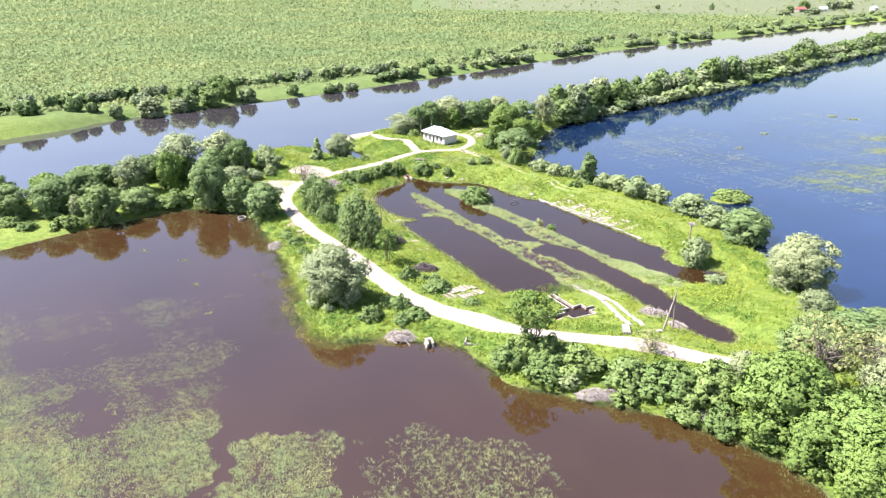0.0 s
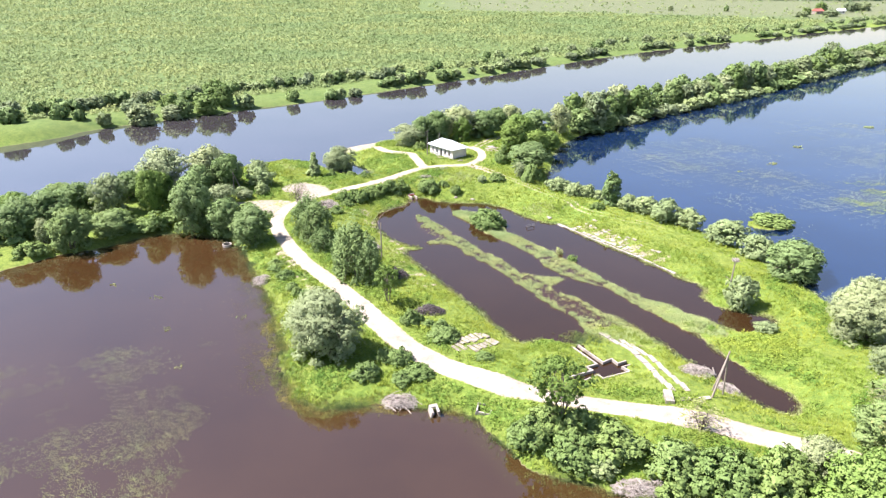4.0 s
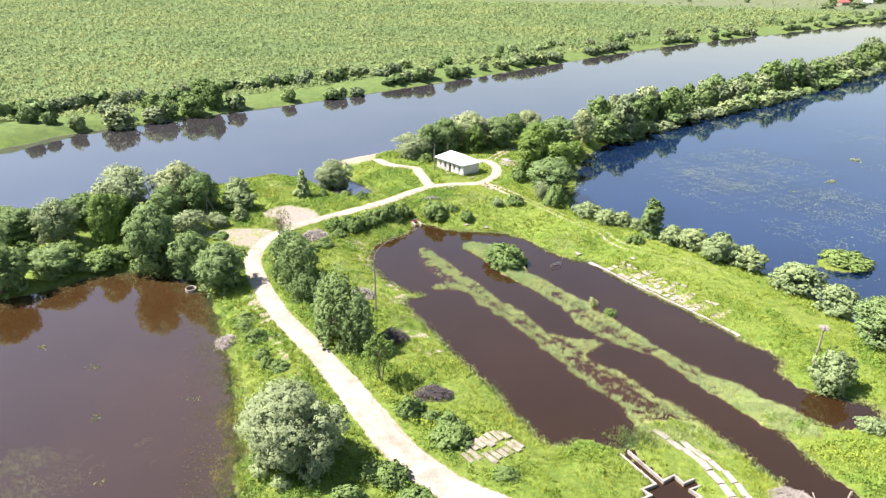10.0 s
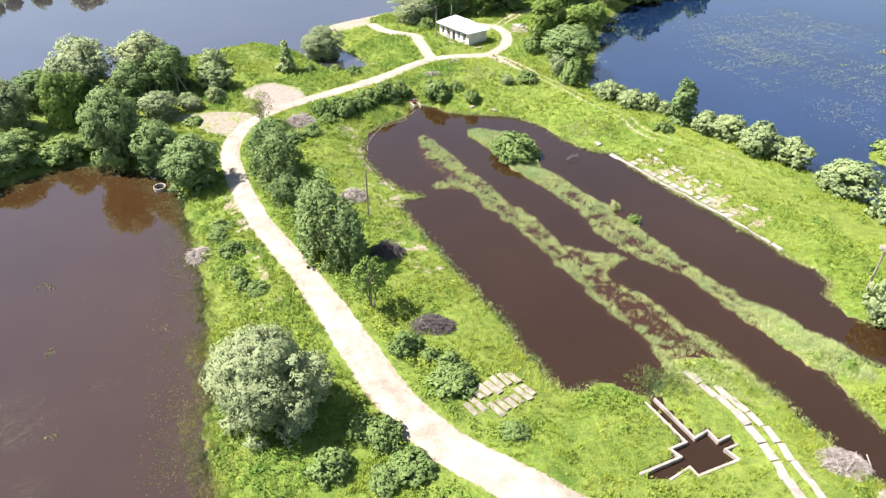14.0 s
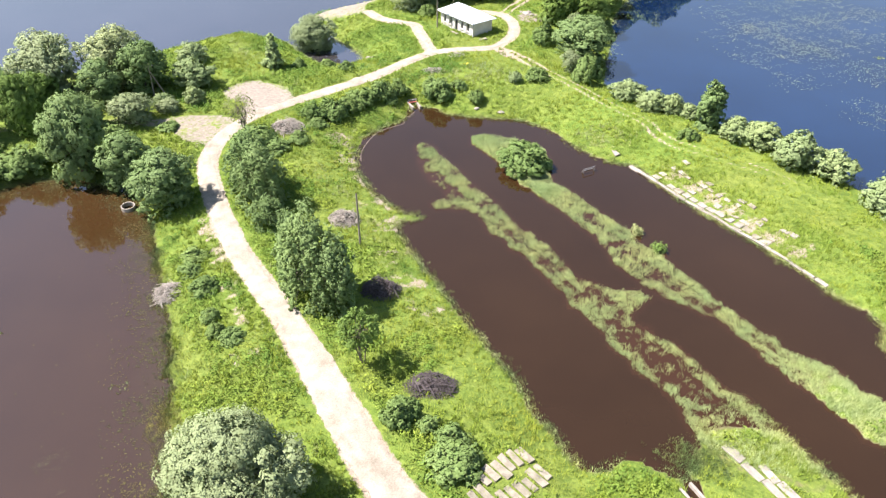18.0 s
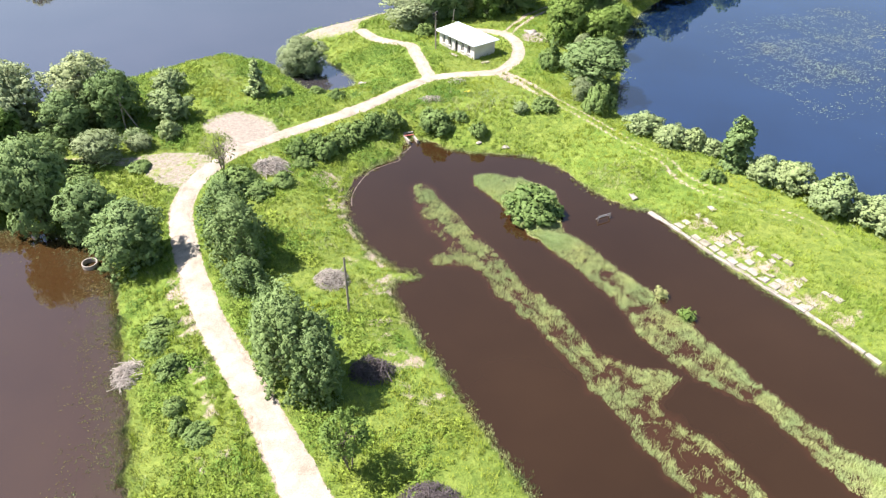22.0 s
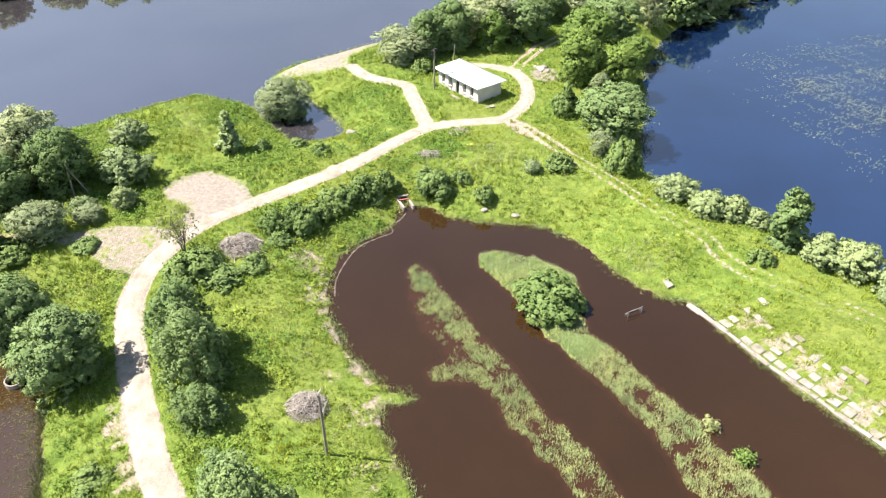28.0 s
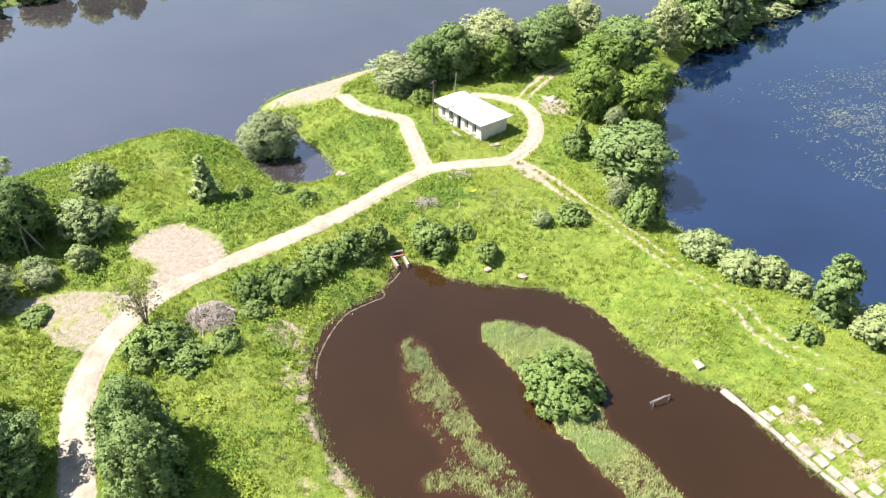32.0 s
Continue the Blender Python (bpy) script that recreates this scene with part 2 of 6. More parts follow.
DULL_WEED = foliage("dull_pond_weed", (0.034, 0.036, 0.014), (0.085, 0.083, 0.033), 0.05, 0.15, 0.0, 0.6)
MAT_WEED = foliage("weed_mat_leaves", (0.1, 0.13, 0.035), (0.19, 0.23, 0.07), 0.1, 0.15, 0.0, 0.6)
WEED = foliage("water_weed", (0.22, 0.285, 0.115), (0.36, 0.425, 0.21), 0.1, 0.2, 0.8, 0.5)
PADS = foliage("floating_leaves", (0.13, 0.16, 0.1), (0.25, 0.29, 0.18), 0.1, 0.06, 0.0, 0.5)


# ---- mesh helpers ----
def raw_mesh(name, verts, quads, mat, smooth=False):
    """A mesh from numpy arrays: verts (n, 3), faces (m, 3 or 4)."""
    me = bpy.data.meshes.new(name)
    verts, quads = np.asarray(verts, np.float32), np.asarray(quads, np.int32)
    me.vertices.add(len(verts))
    me.vertices.foreach_set("co", verts.ravel())
    k = quads.shape[1]
    me.loops.add(quads.size)
    me.loops.foreach_set("vertex_index", quads.ravel())
    me.polygons.add(len(quads))
    me.polygons.foreach_set("loop_start", np.arange(0, quads.size, k, dtype=np.int32))
    me.polygons.foreach_set("use_smooth", np.full(len(quads), smooth))
    me.update(calc_edges=True)
    me.validate()
    me.materials.append(mat)
    return me


def empty(name, m=None):
    ob = new(name)
    ob.empty_display_size = 0.3
    if m is not None:
        ob.matrix_basis = m
    return ob


def part(name, data, mat, parent=None, label=""):
    """Links a bmesh or a mesh as one object under a thing or a part."""
    if isinstance(data, bmesh.types.BMesh):
        me = bpy.data.meshes.new(name)
        data.normal_update()
        data.to_mesh(me)
        data.free()
        me.materials.append(mat)
    else:
        me = data
    ob = new(name, me)
    ob.parent = parent
    return tagged(ob, label)


def box(size, at=(0, 0, 0), turn=0.0, bevel=0.02, bm=None, jitter=0.0, tilt=(0, 0)):
    """A box standing on at, with softened edges."""
    own = bmesh.new()
    bmesh.ops.create_cube(own, size=1)
    for v in own.verts:
        v.co = Vector((v.co.x * size[0], v.co.y * size[1], (v.co.z + 0.5) * size[2]))
        if jitter:
            v.co += Vector([random.uniform(-jitter, jitter) for _ in range(3)])
    if bevel:
        bmesh.ops.bevel(own, geom=list(own.edges), offset=bevel, segments=1, affect="EDGES")
    bmesh.ops.transform(own, matrix=pose(*at, tilt[0], tilt[1], turn), verts=own.verts)
    if bm is None:
        return own
    tmp = bpy.data.meshes.new("tmp")
    own.to_mesh(tmp)
    own.free()
    bm.from_mesh(tmp)
    bpy.data.meshes.remove(tmp)
    return bm


def tube(points, radii, sides=7):
    """Verts and quads of a tapered tube along points."""
    pts = [Vector(p) for p in points]
    V, Fc = [], []
    for i, p in enumerate(pts):
        d = (pts[min(i + 1, len(pts) - 1)] - pts[max(i - 1, 0)]).normalized()
        a = d.cross(Vector((0.31, 0.95, 0.05))).normalized()
        b = d.cross(a)
        for k in range(sides):
            w = 2 * math.pi * k / sides
            V.append(p + (a * math.cos(w) + b * math.sin(w)) * radii[i])
    for i in range(len(pts) - 1):
        for k in range(sides):
            q = (k + 1) % sides
            Fc.append((i * sides + k, i * sides + q, (i + 1) * sides + q, (i + 1) * sides + k))
    return [tuple(v) for v in V], Fc


def tubes(name, specs, mat, sides=7):
    V, Fc = [], []
    for pts, rad in specs:
        v, f = tube(pts, rad, sides)
        Fc += [tuple(i + len(V) for i in q) for q in f]
        V += v
    return raw_mesh(name, V, Fc, mat, True)


def smooth_line(points, closed=False, step=6):
    """A Catmull-Rom curve through plan points."""
    p = np.array(points, float)
    n = len(p)
    out = []
    for i in range(n if closed else n - 1):
        a, b, c, d = (p[(i + k) % n] if closed else p[min(max(i + k, 0), n - 1)] for k in (-1, 0, 1, 2))
        for t in np.arange(step) / step:
            out.append(0.5 * (2 * b + (c - a) * t + (2 * a - 5 * b + 4 * c - d) * t**2 + (3 * b - a - 3 * c + d) * t**3))
    if not closed:
        out.append(p[-1])
    return np.array(out)


def inside(poly, x, y):
    r = np.zeros(x.shape, bool)
    px, py = poly[:, 0], poly[:, 1]
    j = len(poly) - 1
    for i in range(len(poly)):
        if py[i] != py[j]:
            r ^= ((py[i] > y) != (py[j] > y)) & (x < (px[j] - px[i]) * (y - py[i]) / (py[j] - py[i]) + px[i])
        j = i
    return r


def dist_line(line, x, y, closed=False, best=None):
    best = np.full(x.shape, 1e9) if best is None else best
    ends = list(zip(line[:-1], line[1:])) + ([(line[-1], line[0])] if closed else [])
    for a, b in ends:
        ab = b - a
        L2 = max(ab @ ab, 1e-9)
        t = np.clip(((x - a[0]) * ab[0] + (y - a[1]) * ab[1]) / L2, 0, 1)
        best = np.minimum(best, (x - a[0] - t * ab[0]) ** 2 + (y - a[1] - t * ab[1]) ** 2)
    return best


def ease(a, b, x):
    t = np.clip((x - a) / (b - a), 0, 1)
    return t * t * (3 - 2 * t)


# ---- the plan: shores and roads ----
POND_SHORE = [(-6, 136), (-2, 134.5), (1, 132), (6, 131), (12, 130), (15, 128.5), (18, 125), (21, 120), (25, 115.5), (29, 113.5),
              (33, 105), (37, 99), (42, 91), (46, 83.5), (49, 78), (47.3, 75), (48, 71), (51, 69), (55, 67.3), (56.3, 65.3), (53, 62), (48, 62),
              (45, 64), (41.5, 61), (43.2, 54), (45.5, 48), (48.5, 42), (46.5, 38), (43, 40), (40, 46), (37, 52), (34, 59), (30, 66),
              (26, 65), (23.5, 61), (21.5, 57.5), (17, 60), (13, 58.3), (9, 65), (4, 76), (-0.5, 84), (-4, 91), (-6.5, 98), (-3, 99.5),
              (-7, 102)]
POND_SHORE_2 = [(-11, 107), (-13.5, 114), (-14, 121), (-12, 125.5), (-9, 128.5), (-7, 131)]
STRIP_EAST = [(4, 124), (9, 124), (13, 122), (16, 118.5), (15.3, 112), (18, 107), (22, 100), (25, 95.5), (28, 90), (32, 82.5), (36, 76),
              (40, 71.5), (45, 65.5), (46, 60), (40.5, 61), (38, 65), (35, 71), (31, 78), (28, 81), (25, 83.5), (23, 86.5), (21, 91),
              (19, 96), (16, 101), (12, 107.5), (9, 112), (6.5, 118)]
STRIP_WEST = [(-5, 121), (-2.5, 121.3), (0.5, 115), (4.5, 107.5), (8.5, 100.5), (12.5, 94.5), (16.5, 86.5), (22.5, 84.2), (24, 82.5),
              (21, 79.5), (24, 76), (27, 71), (30.5, 66), (34, 57), (25, 60), (23, 66), (20, 71), (17, 77), (14, 83), (10, 90), (7, 95),
              (3, 101.5), (-2, 102), (0, 106), (-3, 111.5)]
BAY_SHORE = [(60, -260), (62, -34), (48, -6), (43.5, 2), (42, 7), (37, 13.5), (29, 19.5), (22, 22.5), (16, 25), (10, 28), (7, 33.5), (4, 38),
             (-1, 40), (-8, 41.5), (-15, 40.5), (-20, 43.5), (-23, 51), (-24.5, 57), (-27, 66), (-30, 75), (-34, 84), (-38, 94),
             (-42, 102), (-47, 107), (-57, 109.5), (-64, 107.5), (-69, 102), (-77, 96), (-90, 82), (-110, 60), (-150, 20), (-220, -60), (-300, -260)]
RIVER_NEAR = [(-900, -600), (-420, -165), (-260, -15), (-170, 62), (-110, 117), (-80, 142), (-58, 161), (-51, 168), (-44, 171), (-39, 169.5), (-34, 167),
              (-29.5, 160), (-24, 154.5), (-17.5, 156), (-18, 161), (-23, 168), (-27, 174.5), (-31.5, 178), (-33, 181), (-30, 186), (-24, 191),
              (-15, 198.5), (0, 208), (20, 220), (44, 228), (68, 249), (103, 279), (138, 311), (188, 359), (232, 400), (322, 484), (450, 604), (700, 842), (1500, 1500)]
RIVER_FAR = [(1500, 1600), (900, 1085), (640, 880), (520, 778), (423, 698), (369, 660), (285, 590), (221, 540), (139, 474), (71, 405), (19, 350), (-21, 311), (-54, 280),
             (-74, 264), (-96, 246), (-115, 230), (-127, 217), (-136, 202), (-200, 140), (-330, 20), (-520, -150), (-950, -520)]
LAKE_SHORE_LINE = [(1400, 1400), (700, 800), (460, 586), (331, 465), (260, 399), (203, 345), (152, 297), (114, 263.5), (81, 237), (57, 214.5), (46, 200.5), (38.5, 184), (35, 168),
                   (33, 160), (31, 152), (30, 145), (36, 138), (45, 129), (52, 123), (57, 114.5), (61, 105), (64, 96), (67, 84), (68.5, 71),
                   (70, 56), (73, 42), (81, 25), (95, 0), (112, -60), (140, -260), (900, -300), (1800, 500)]
MAIN_ROAD = [(47, 26.5), (39, 31), (34, 33.7), (27, 36.2), (20, 39), (12, 42), (5, 46.5), (-1, 51), (-6, 57.5), (-9, 62.9), (-13.6, 70.8), (-18.2, 78.4), (-21.5, 83.5), (-26.1, 90.5),
             (-29.6, 97), (-33, 104.6), (-35.6, 111.5), (-35.9, 117), (-34.6, 121.8), (-31.3, 127), (-26.3, 131.4), (-20.3, 136), (-13.8, 142.1), (-7, 148.8), (-2.5, 152.8), (3, 154.4), (9, 155.6)]
LOOP_ROAD = [(9, 155.6), (11.6, 158.8), (13.7, 164), (13.8, 170.8), (12.3, 174.8), (10, 176.8), (7, 178), (2, 178.2)]
BRANCH_ROAD = [(-3, 153.2), (-4.4, 158.9), (-5.8, 164.5), (-7, 168.9), (-9.8, 170.8), (-13, 172.6), (-15.6, 175), (-17.5, 178)]
WEST_LANE = [(-36, 122), (-41, 123), (-47, 124), (-58, 124), (-74, 121), (-95, 112), (-130, 84)]
LAKE_TRACK = [(9.4, 155.8), (12.8, 152.3), (16.1, 147), (19.9, 141.9), (24, 136.8), (27.5, 131.5), (30.6, 127.7), (32.7, 124.5), (33.8, 121.2), (36.2, 118.2), (40, 115.6), (46, 111.2), (51, 105.5), (55, 96), (57, 82), (58, 66), (57, 52), (48, 29)]
YARD = [(-47.6, 124.6), (-43.3, 126.7), (-39.5, 127.1), (-36.5, 126.5), (-33.4, 124.5), (-33.4, 120.4), (-36, 117), (-38.5, 117.4), (-41.1, 118.2), (-43.7, 120.9)]
SAND_PATCH = [(-39.1, 134.6), (-37.7, 137.1), (-34.9, 139.4), (-31.8, 138.8), (-28.3, 136.6), (-26.3, 133.2), (-27.5, 130.5), (-30.0, 128), (-33, 125.6), (-34.6, 128.4), (-34.1, 130.5), (-37.5, 132.5)]
BEACH = [(-32.6, 179.6), (-29, 184.5), (-22, 191), (-14.5, 197.5), (-12.5, 195), (-15.5, 187.5), (-18.5, 182), (-17.5, 178), (-21.5, 177.2), (-26, 177.8)]
WEIR_POOL = [(20.9, 57.5), (22.0, 57.5), (24.5, 52.1), (25.8, 53.0), (26.6, 51.6), (27.7, 51.9), (27.9, 51.0), (27.0, 50.4), (27.5, 49.2), (23.4, 47.4), (22.8, 48.4), (20.6, 47.0),
             (18.0, 47.6), (22.1, 49.6), (21.6, 50.5), (23.1, 51.4)]

rough = random.Random(5)


def ragged(line, amount):
    return line + np.array([[rough.gauss(0, amount), rough.gauss(0, amount)] for _ in line])


pond = ragged(smooth_line(POND_SHORE + POND_SHORE_2, True, 4), 0.16)
strips = [ragged(smooth_line(s, True, 4), 0.3) for s in (STRIP_EAST, STRIP_WEST)]
bay = np.vstack([[(60, -260)], ragged(smooth_line(BAY_SHORE[1:-1], False, 4), 0.3), [(-300, -260)]])
river = np.vstack([smooth_line(RIVER_NEAR, False, 4), smooth_line(RIVER_FAR, False, 4)])
lake = np.vstack([smooth_line(LAKE_SHORE_LINE[:-3], False, 4), LAKE_SHORE_LINE[-3:]])
weir_pool = np.array(WEIR_POOL)
road_line = smooth_line(MAIN_ROAD, False, 10)
loop_line, branch_line = smooth_line(LOOP_ROAD, False, 10), smooth_line(BRANCH_ROAD, False, 10)
lane_line, track_line = smooth_line(WEST_LANE, False, 6), smooth_line(LAKE_TRACK, False, 6)


def spread(lo, hi, step, out_lo, out_hi, grow):
    """Even steps between lo and hi, then ever longer ones."""
    mid = list(np.arange(lo, hi + 0.01, step))
    s, right = step, [mid[-1]]
    while right[-1] < out_hi:
        s *= grow
        right.append(right[-1] + s)
    s, left = step, [mid[0]]
    while left[-1] > out_lo:
        s *= grow
        left.append(left[-1] - s)
    return np.array(left[:0:-1] + mid + right[1:])


GX = spread(-66, 72, 0.6, -4200, 4200, 1.045)
GY = spread(0, 202, 0.6, -420, 4800, 1.045)
MX, MY = np.meshgrid(GX, GY)


def wander(x, y, scale, seed=0.0):
    """Cheap smooth noise from crossed sines."""
    a, b = x / scale, y / scale
    return (np.sin(a * 1.7 + b * 0.9 + seed) + np.sin(-a * 0.8 + b * 2.1 + 1.3 + seed * 2) + np.sin(a * 2.9 + b * 2.3 + 4.1 + seed) * 0.6
            + np.sin(a * 4.7 - b * 3.9 + seed * 3) * 0.4) / 3.0


def terrain():
    x, y = MX, MY
    wet = inside(pond, x, y) & ~inside(strips[0], x, y) & ~inside(strips[1], x, y)
    wet |= inside(bay, x, y) | inside(river, x, y) | inside(lake, x, y) | inside(weir_pool, x, y)
    d2 = np.full(x.shape, 1e9)
    for line in (pond, *strips, bay, river, lake):
        d2 = dist_line(line, x, y, True, d2)
    d = np.sqrt(d2)
    top = 1.15 + 2.3 * ease(100, 152, y) * ease(260, 200, y) + 1.0 * ease(58, 38, y) + 0.9 * ease(230, 300, y - 0.85 * x)
    top = top + 0.18 * wander(x, y, 9) + 0.1 * wander(x, y, 3.3, 2)
    h = top * (1 - np.exp(-((d / 5.0) ** 1.25))) + 0.05
    h += 0.05 * wander(x, y, 1.4, 5) * np.clip(d / 1.5, 0, 1)
    for s, low in ((strips[0], -0.22), (strips[1], -0.26)):
        low_part = inside(s, x, y) & (y > 62 - 3 * (s is strips[1]))
        edge = np.sqrt(dist_line(s, x, y, True))
        h = np.where(low_part, np.minimum(h, low + 0.22 * wander(x, y, 2.4, 3) + (0.75 * ease(76, 62, y) if s is strips[0] else 0.8 * ease(66, 59, y) - 0.3 * ease(1.0, 1.8, edge) * ease(92, 86, y) * ease(64, 68, y)) + (0.34 * ease(101, 108, y) if s is strips[0] else 0)), h)
    pool = np.sqrt(dist_line(weir_pool, x, y, True))
    h = np.where(~wet, np.minimum(h, 0.34 + 0.16 * np.maximum(pool - 0.8, 0)), h)
    isle = ((x - 76.3) / 5.2) ** 2 + ((y - 112.8) / 3.4) ** 2 < 1
    h = np.where(isle, 0.3, h)
    wet &= ~isle
    h = np.where(wet, -0.12 - 0.9 * (1 - np.exp(-d / 1.5)), h)
    return h, wet, d


GZ, WET, SHORE_D = terrain()
ROAD_D = np.sqrt(np.minimum.reduce([dist_line(r, MX, MY) for r in (road_line, loop_line, branch_line)]))


def sample(grid, x, y):
    """Bilinear lookup on the ground grid."""
    x, y = np.asarray(x, float), np.asarray(y, float)
    i = np.clip(np.searchsorted(GX, x) - 1, 0, len(GX) - 2)
    j = np.clip(np.searchsorted(GY, y) - 1, 0, len(GY) - 2)
    u, v = (x - GX[i]) / (GX[i + 1] - GX[i]), (y - GY[j]) / (GY[j + 1] - GY[j])
    return grid[j, i] * (1 - u) * (1 - v) + grid[j, i + 1] * u * (1 - v) + grid[j + 1, i] * (1 - u) * v + grid[j + 1, i + 1] * u * v


def height(x, y):
    return float(sample(GZ, x, y))


def road_half(y):
    """The roads are widest near the causeway and narrow northwards."""
    return 1.95 - 0.5 * ease(58, 86, y) - 0.3 * ease(110, 130, y)


BACK_TRACK = np.array([(12.2, 175), (14, 180), (18, 187), (23, 193)], float)


def dry_spots(x, y):
    """Thin, dry patches on the pond's west bank and beside the road."""
    zone = np.exp(-(((x + 0.38 * (y - 104) + 10.5) / 5.5) ** 2)) * ease(70, 82, y) * ease(134, 124, y)
    zone = np.maximum(zone, np.exp(-(((x + 0.46 * (y - 84) + 26.5) / 3.0) ** 2)) * ease(64, 72, y) * ease(104, 96, y))
    return zone * np.clip(0.46 + 0.55 * wander(x, y, 2.3, 11) + 0.3 * wander(x, y, 0.9, 4), 0, 0.62)


def build_ground():
    ny, nx = MX.shape
    V = np.stack([MX, MY, GZ], -1).reshape(-1, 3)
    idx = np.arange(ny * nx).reshape(ny, nx)
    Fc = np.stack([idx[:-1, :-1], idx[:-1, 1:], idx[1:, 1:], idx[1:, :-1]], -1).reshape(-1, 4)
    me = raw_mesh("ground", V, Fc, GROUND, True)
    half = road_half(MY)
    bare = 0.95 * (1 - ease(0.75, 1.5, ROAD_D / half))
    lane = np.sqrt(dist_line(lane_line, MX, MY))
    bare = np.maximum(bare, 0.55 * (1 - ease(0.8, 2.2, lane)) * (0.8 + 0.2 * ease(-70, -48, MX)))
    tr = np.sqrt(dist_line(track_line, MX, MY))
    tr = np.minimum(tr, np.sqrt(dist_line(BACK_TRACK, MX, MY)))
    bare = np.maximum(bare, 0.9 * np.exp(-(((tr - 0.85) / 0.6) ** 2)) * (0.85 + 0.2 * wander(MX, MY, 6)) * (1 - 0.2 * ease(150, 138, MY)) * ease(96, 112, MY))
    bare = np.maximum(bare, dry_spots(MX, MY))
    bare = np.maximum(bare, 0.9 - 0.4 * (((MX - 11.5 + 0.6 * (MY - 152.5)) / 1.5) ** 2 + ((MY - 152.5) / 3.6) ** 2))
    bank = np.sqrt(dist_line(smooth_line([(33.2, 111.0), (36.4, 105.8), (40.4, 99.6), (44.8, 92.4)], False, 4), MX, MY))
    bare = np.maximum(bare, (0.46 + 0.3 * wander(MX, MY, 1.3, 6)) * ease(3.6, 2.0, bank))
    yard = smooth_line(YARD, True, 3)
    bare = np.maximum(bare, np.where(inside(yard, MX, MY), 0.5, 0))
    sandy = smooth_line(SAND_PATCH, True, 3)
    near = np.sqrt(dist_line(sandy, MX, MY, True))
    yard_sand = np.where(inside(yard, MX, MY), 0.56 + 0.1 * wander(MX, MY, 1.8, 3), 0)
    sand = np.where(inside(sandy, MX, MY), 0.5 + 0.25 * np.clip(near / 2.5, 0, 1), 0.5 - 0.5 * np.clip(near / 1.5, 0, 1))
    beach = smooth_line(BEACH, True, 3)
    near = np.sqrt(dist_line(beach, MX, MY, True))
    sand = np.maximum(sand, np.where(inside(beach, MX, MY), 0.47 + 0.14 * np.clip(near / 2, 0, 1), 0.45 - 0.45 * np.clip(near / 2, 0, 1)))
    sand = np.maximum(sand, yard_sand)
    sand = np.maximum(sand, 0.8 - 0.25 * (((MX - 18) / 2.6) ** 2 + ((MY - 173.5) / 3.0) ** 2))
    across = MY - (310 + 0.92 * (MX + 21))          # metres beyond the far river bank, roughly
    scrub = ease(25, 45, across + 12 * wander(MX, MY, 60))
    # the scrub tone also darkens the far bank's grass, which has no blades
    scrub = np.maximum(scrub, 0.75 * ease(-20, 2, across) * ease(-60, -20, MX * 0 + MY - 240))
    line = MY + 0.25 * MX - 930 + 60 * wander(MX, MY, 190)
    meadow = ease(0, 120, line) * ease(-60, 120, MX) * ease(20, 60, across)
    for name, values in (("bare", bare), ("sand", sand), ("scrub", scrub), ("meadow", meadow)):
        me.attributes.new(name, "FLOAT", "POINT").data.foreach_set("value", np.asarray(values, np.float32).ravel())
    tagged(new("ground", me), "bright green rough grass with bare sandy patches and muddy shores", "ground", kind="structure")


build_ground()


def water(name, plan, mat, label):
    bm = bmesh.new()
    bm.faces.new([bm.verts.new((x, y, 0)) for x, y in plan])
    bmesh.ops.triangulate(bm, faces=bm.faces[:])
    tagged(part(name, bm, mat), label, "water", kind="structure")


def shoal_water(name, plan, mat, label, shallow):
    """A water sheet on the ground's grid that knows where it is shallow."""
    ny, nx = MX.shape
    idx = np.arange(ny * nx).reshape(ny, nx)
    cx, cy = (MX[:-1, :-1] + MX[1:, 1:]) / 2, (MY[:-1, :-1] + MY[1:, 1:]) / 2
    pick = inside(np.array(plan, float), cx, cy)
    Fc = np.stack([idx[:-1, :-1], idx[:-1, 1:], idx[1:, 1:], idx[1:, :-1]], -1)[pick]
    used, back = np.unique(Fc.ravel(), return_inverse=True)
    V = np.stack([MX.ravel()[used], MY.ravel()[used], np.zeros(len(used))], 1)
    me = raw_mesh(name, V, back.reshape(-1, 4), mat)
    me.attributes.new("shallow", "FLOAT", "POINT").data.foreach_set("value", np.asarray(shallow.ravel()[used], np.float32))
    tagged(new(name, me), label, "water", kind="structure")


on_strip = inside(strips[0], MX, MY) | inside(strips[1], MX, MY)
strip_d = np.sqrt(np.minimum(*(dist_line(q, MX, MY, True) for q in strips)))
shoal_of_pond = np.where(on_strip, 1.0, np.maximum(0.4 * ease(0.9, 0.0, strip_d), 0.4 * ease(1.2, 0.0, SHORE_D)))
# last term browns the bay's east side, where less sky is mirrored
shoal_and_tint_of_bay = ease(5.0, 0.3, SHORE_D) * (0.75 + 0.25 * wander(MX, MY, 5)) + 0.25 * ease(-15, 25, MX) * ease(45, 15, MY)
shoal_water("pond_water", [(-22, 139), (14, 139), (36, 121), (58, 82), (61, 58), (51, 33), (38, 39), (29, 44), (14, 44.5), (6, 56), (-12, 88), (-22, 112)], POND,
      "dark brown peaty pond water, still and glossy", shoal_of_pond)
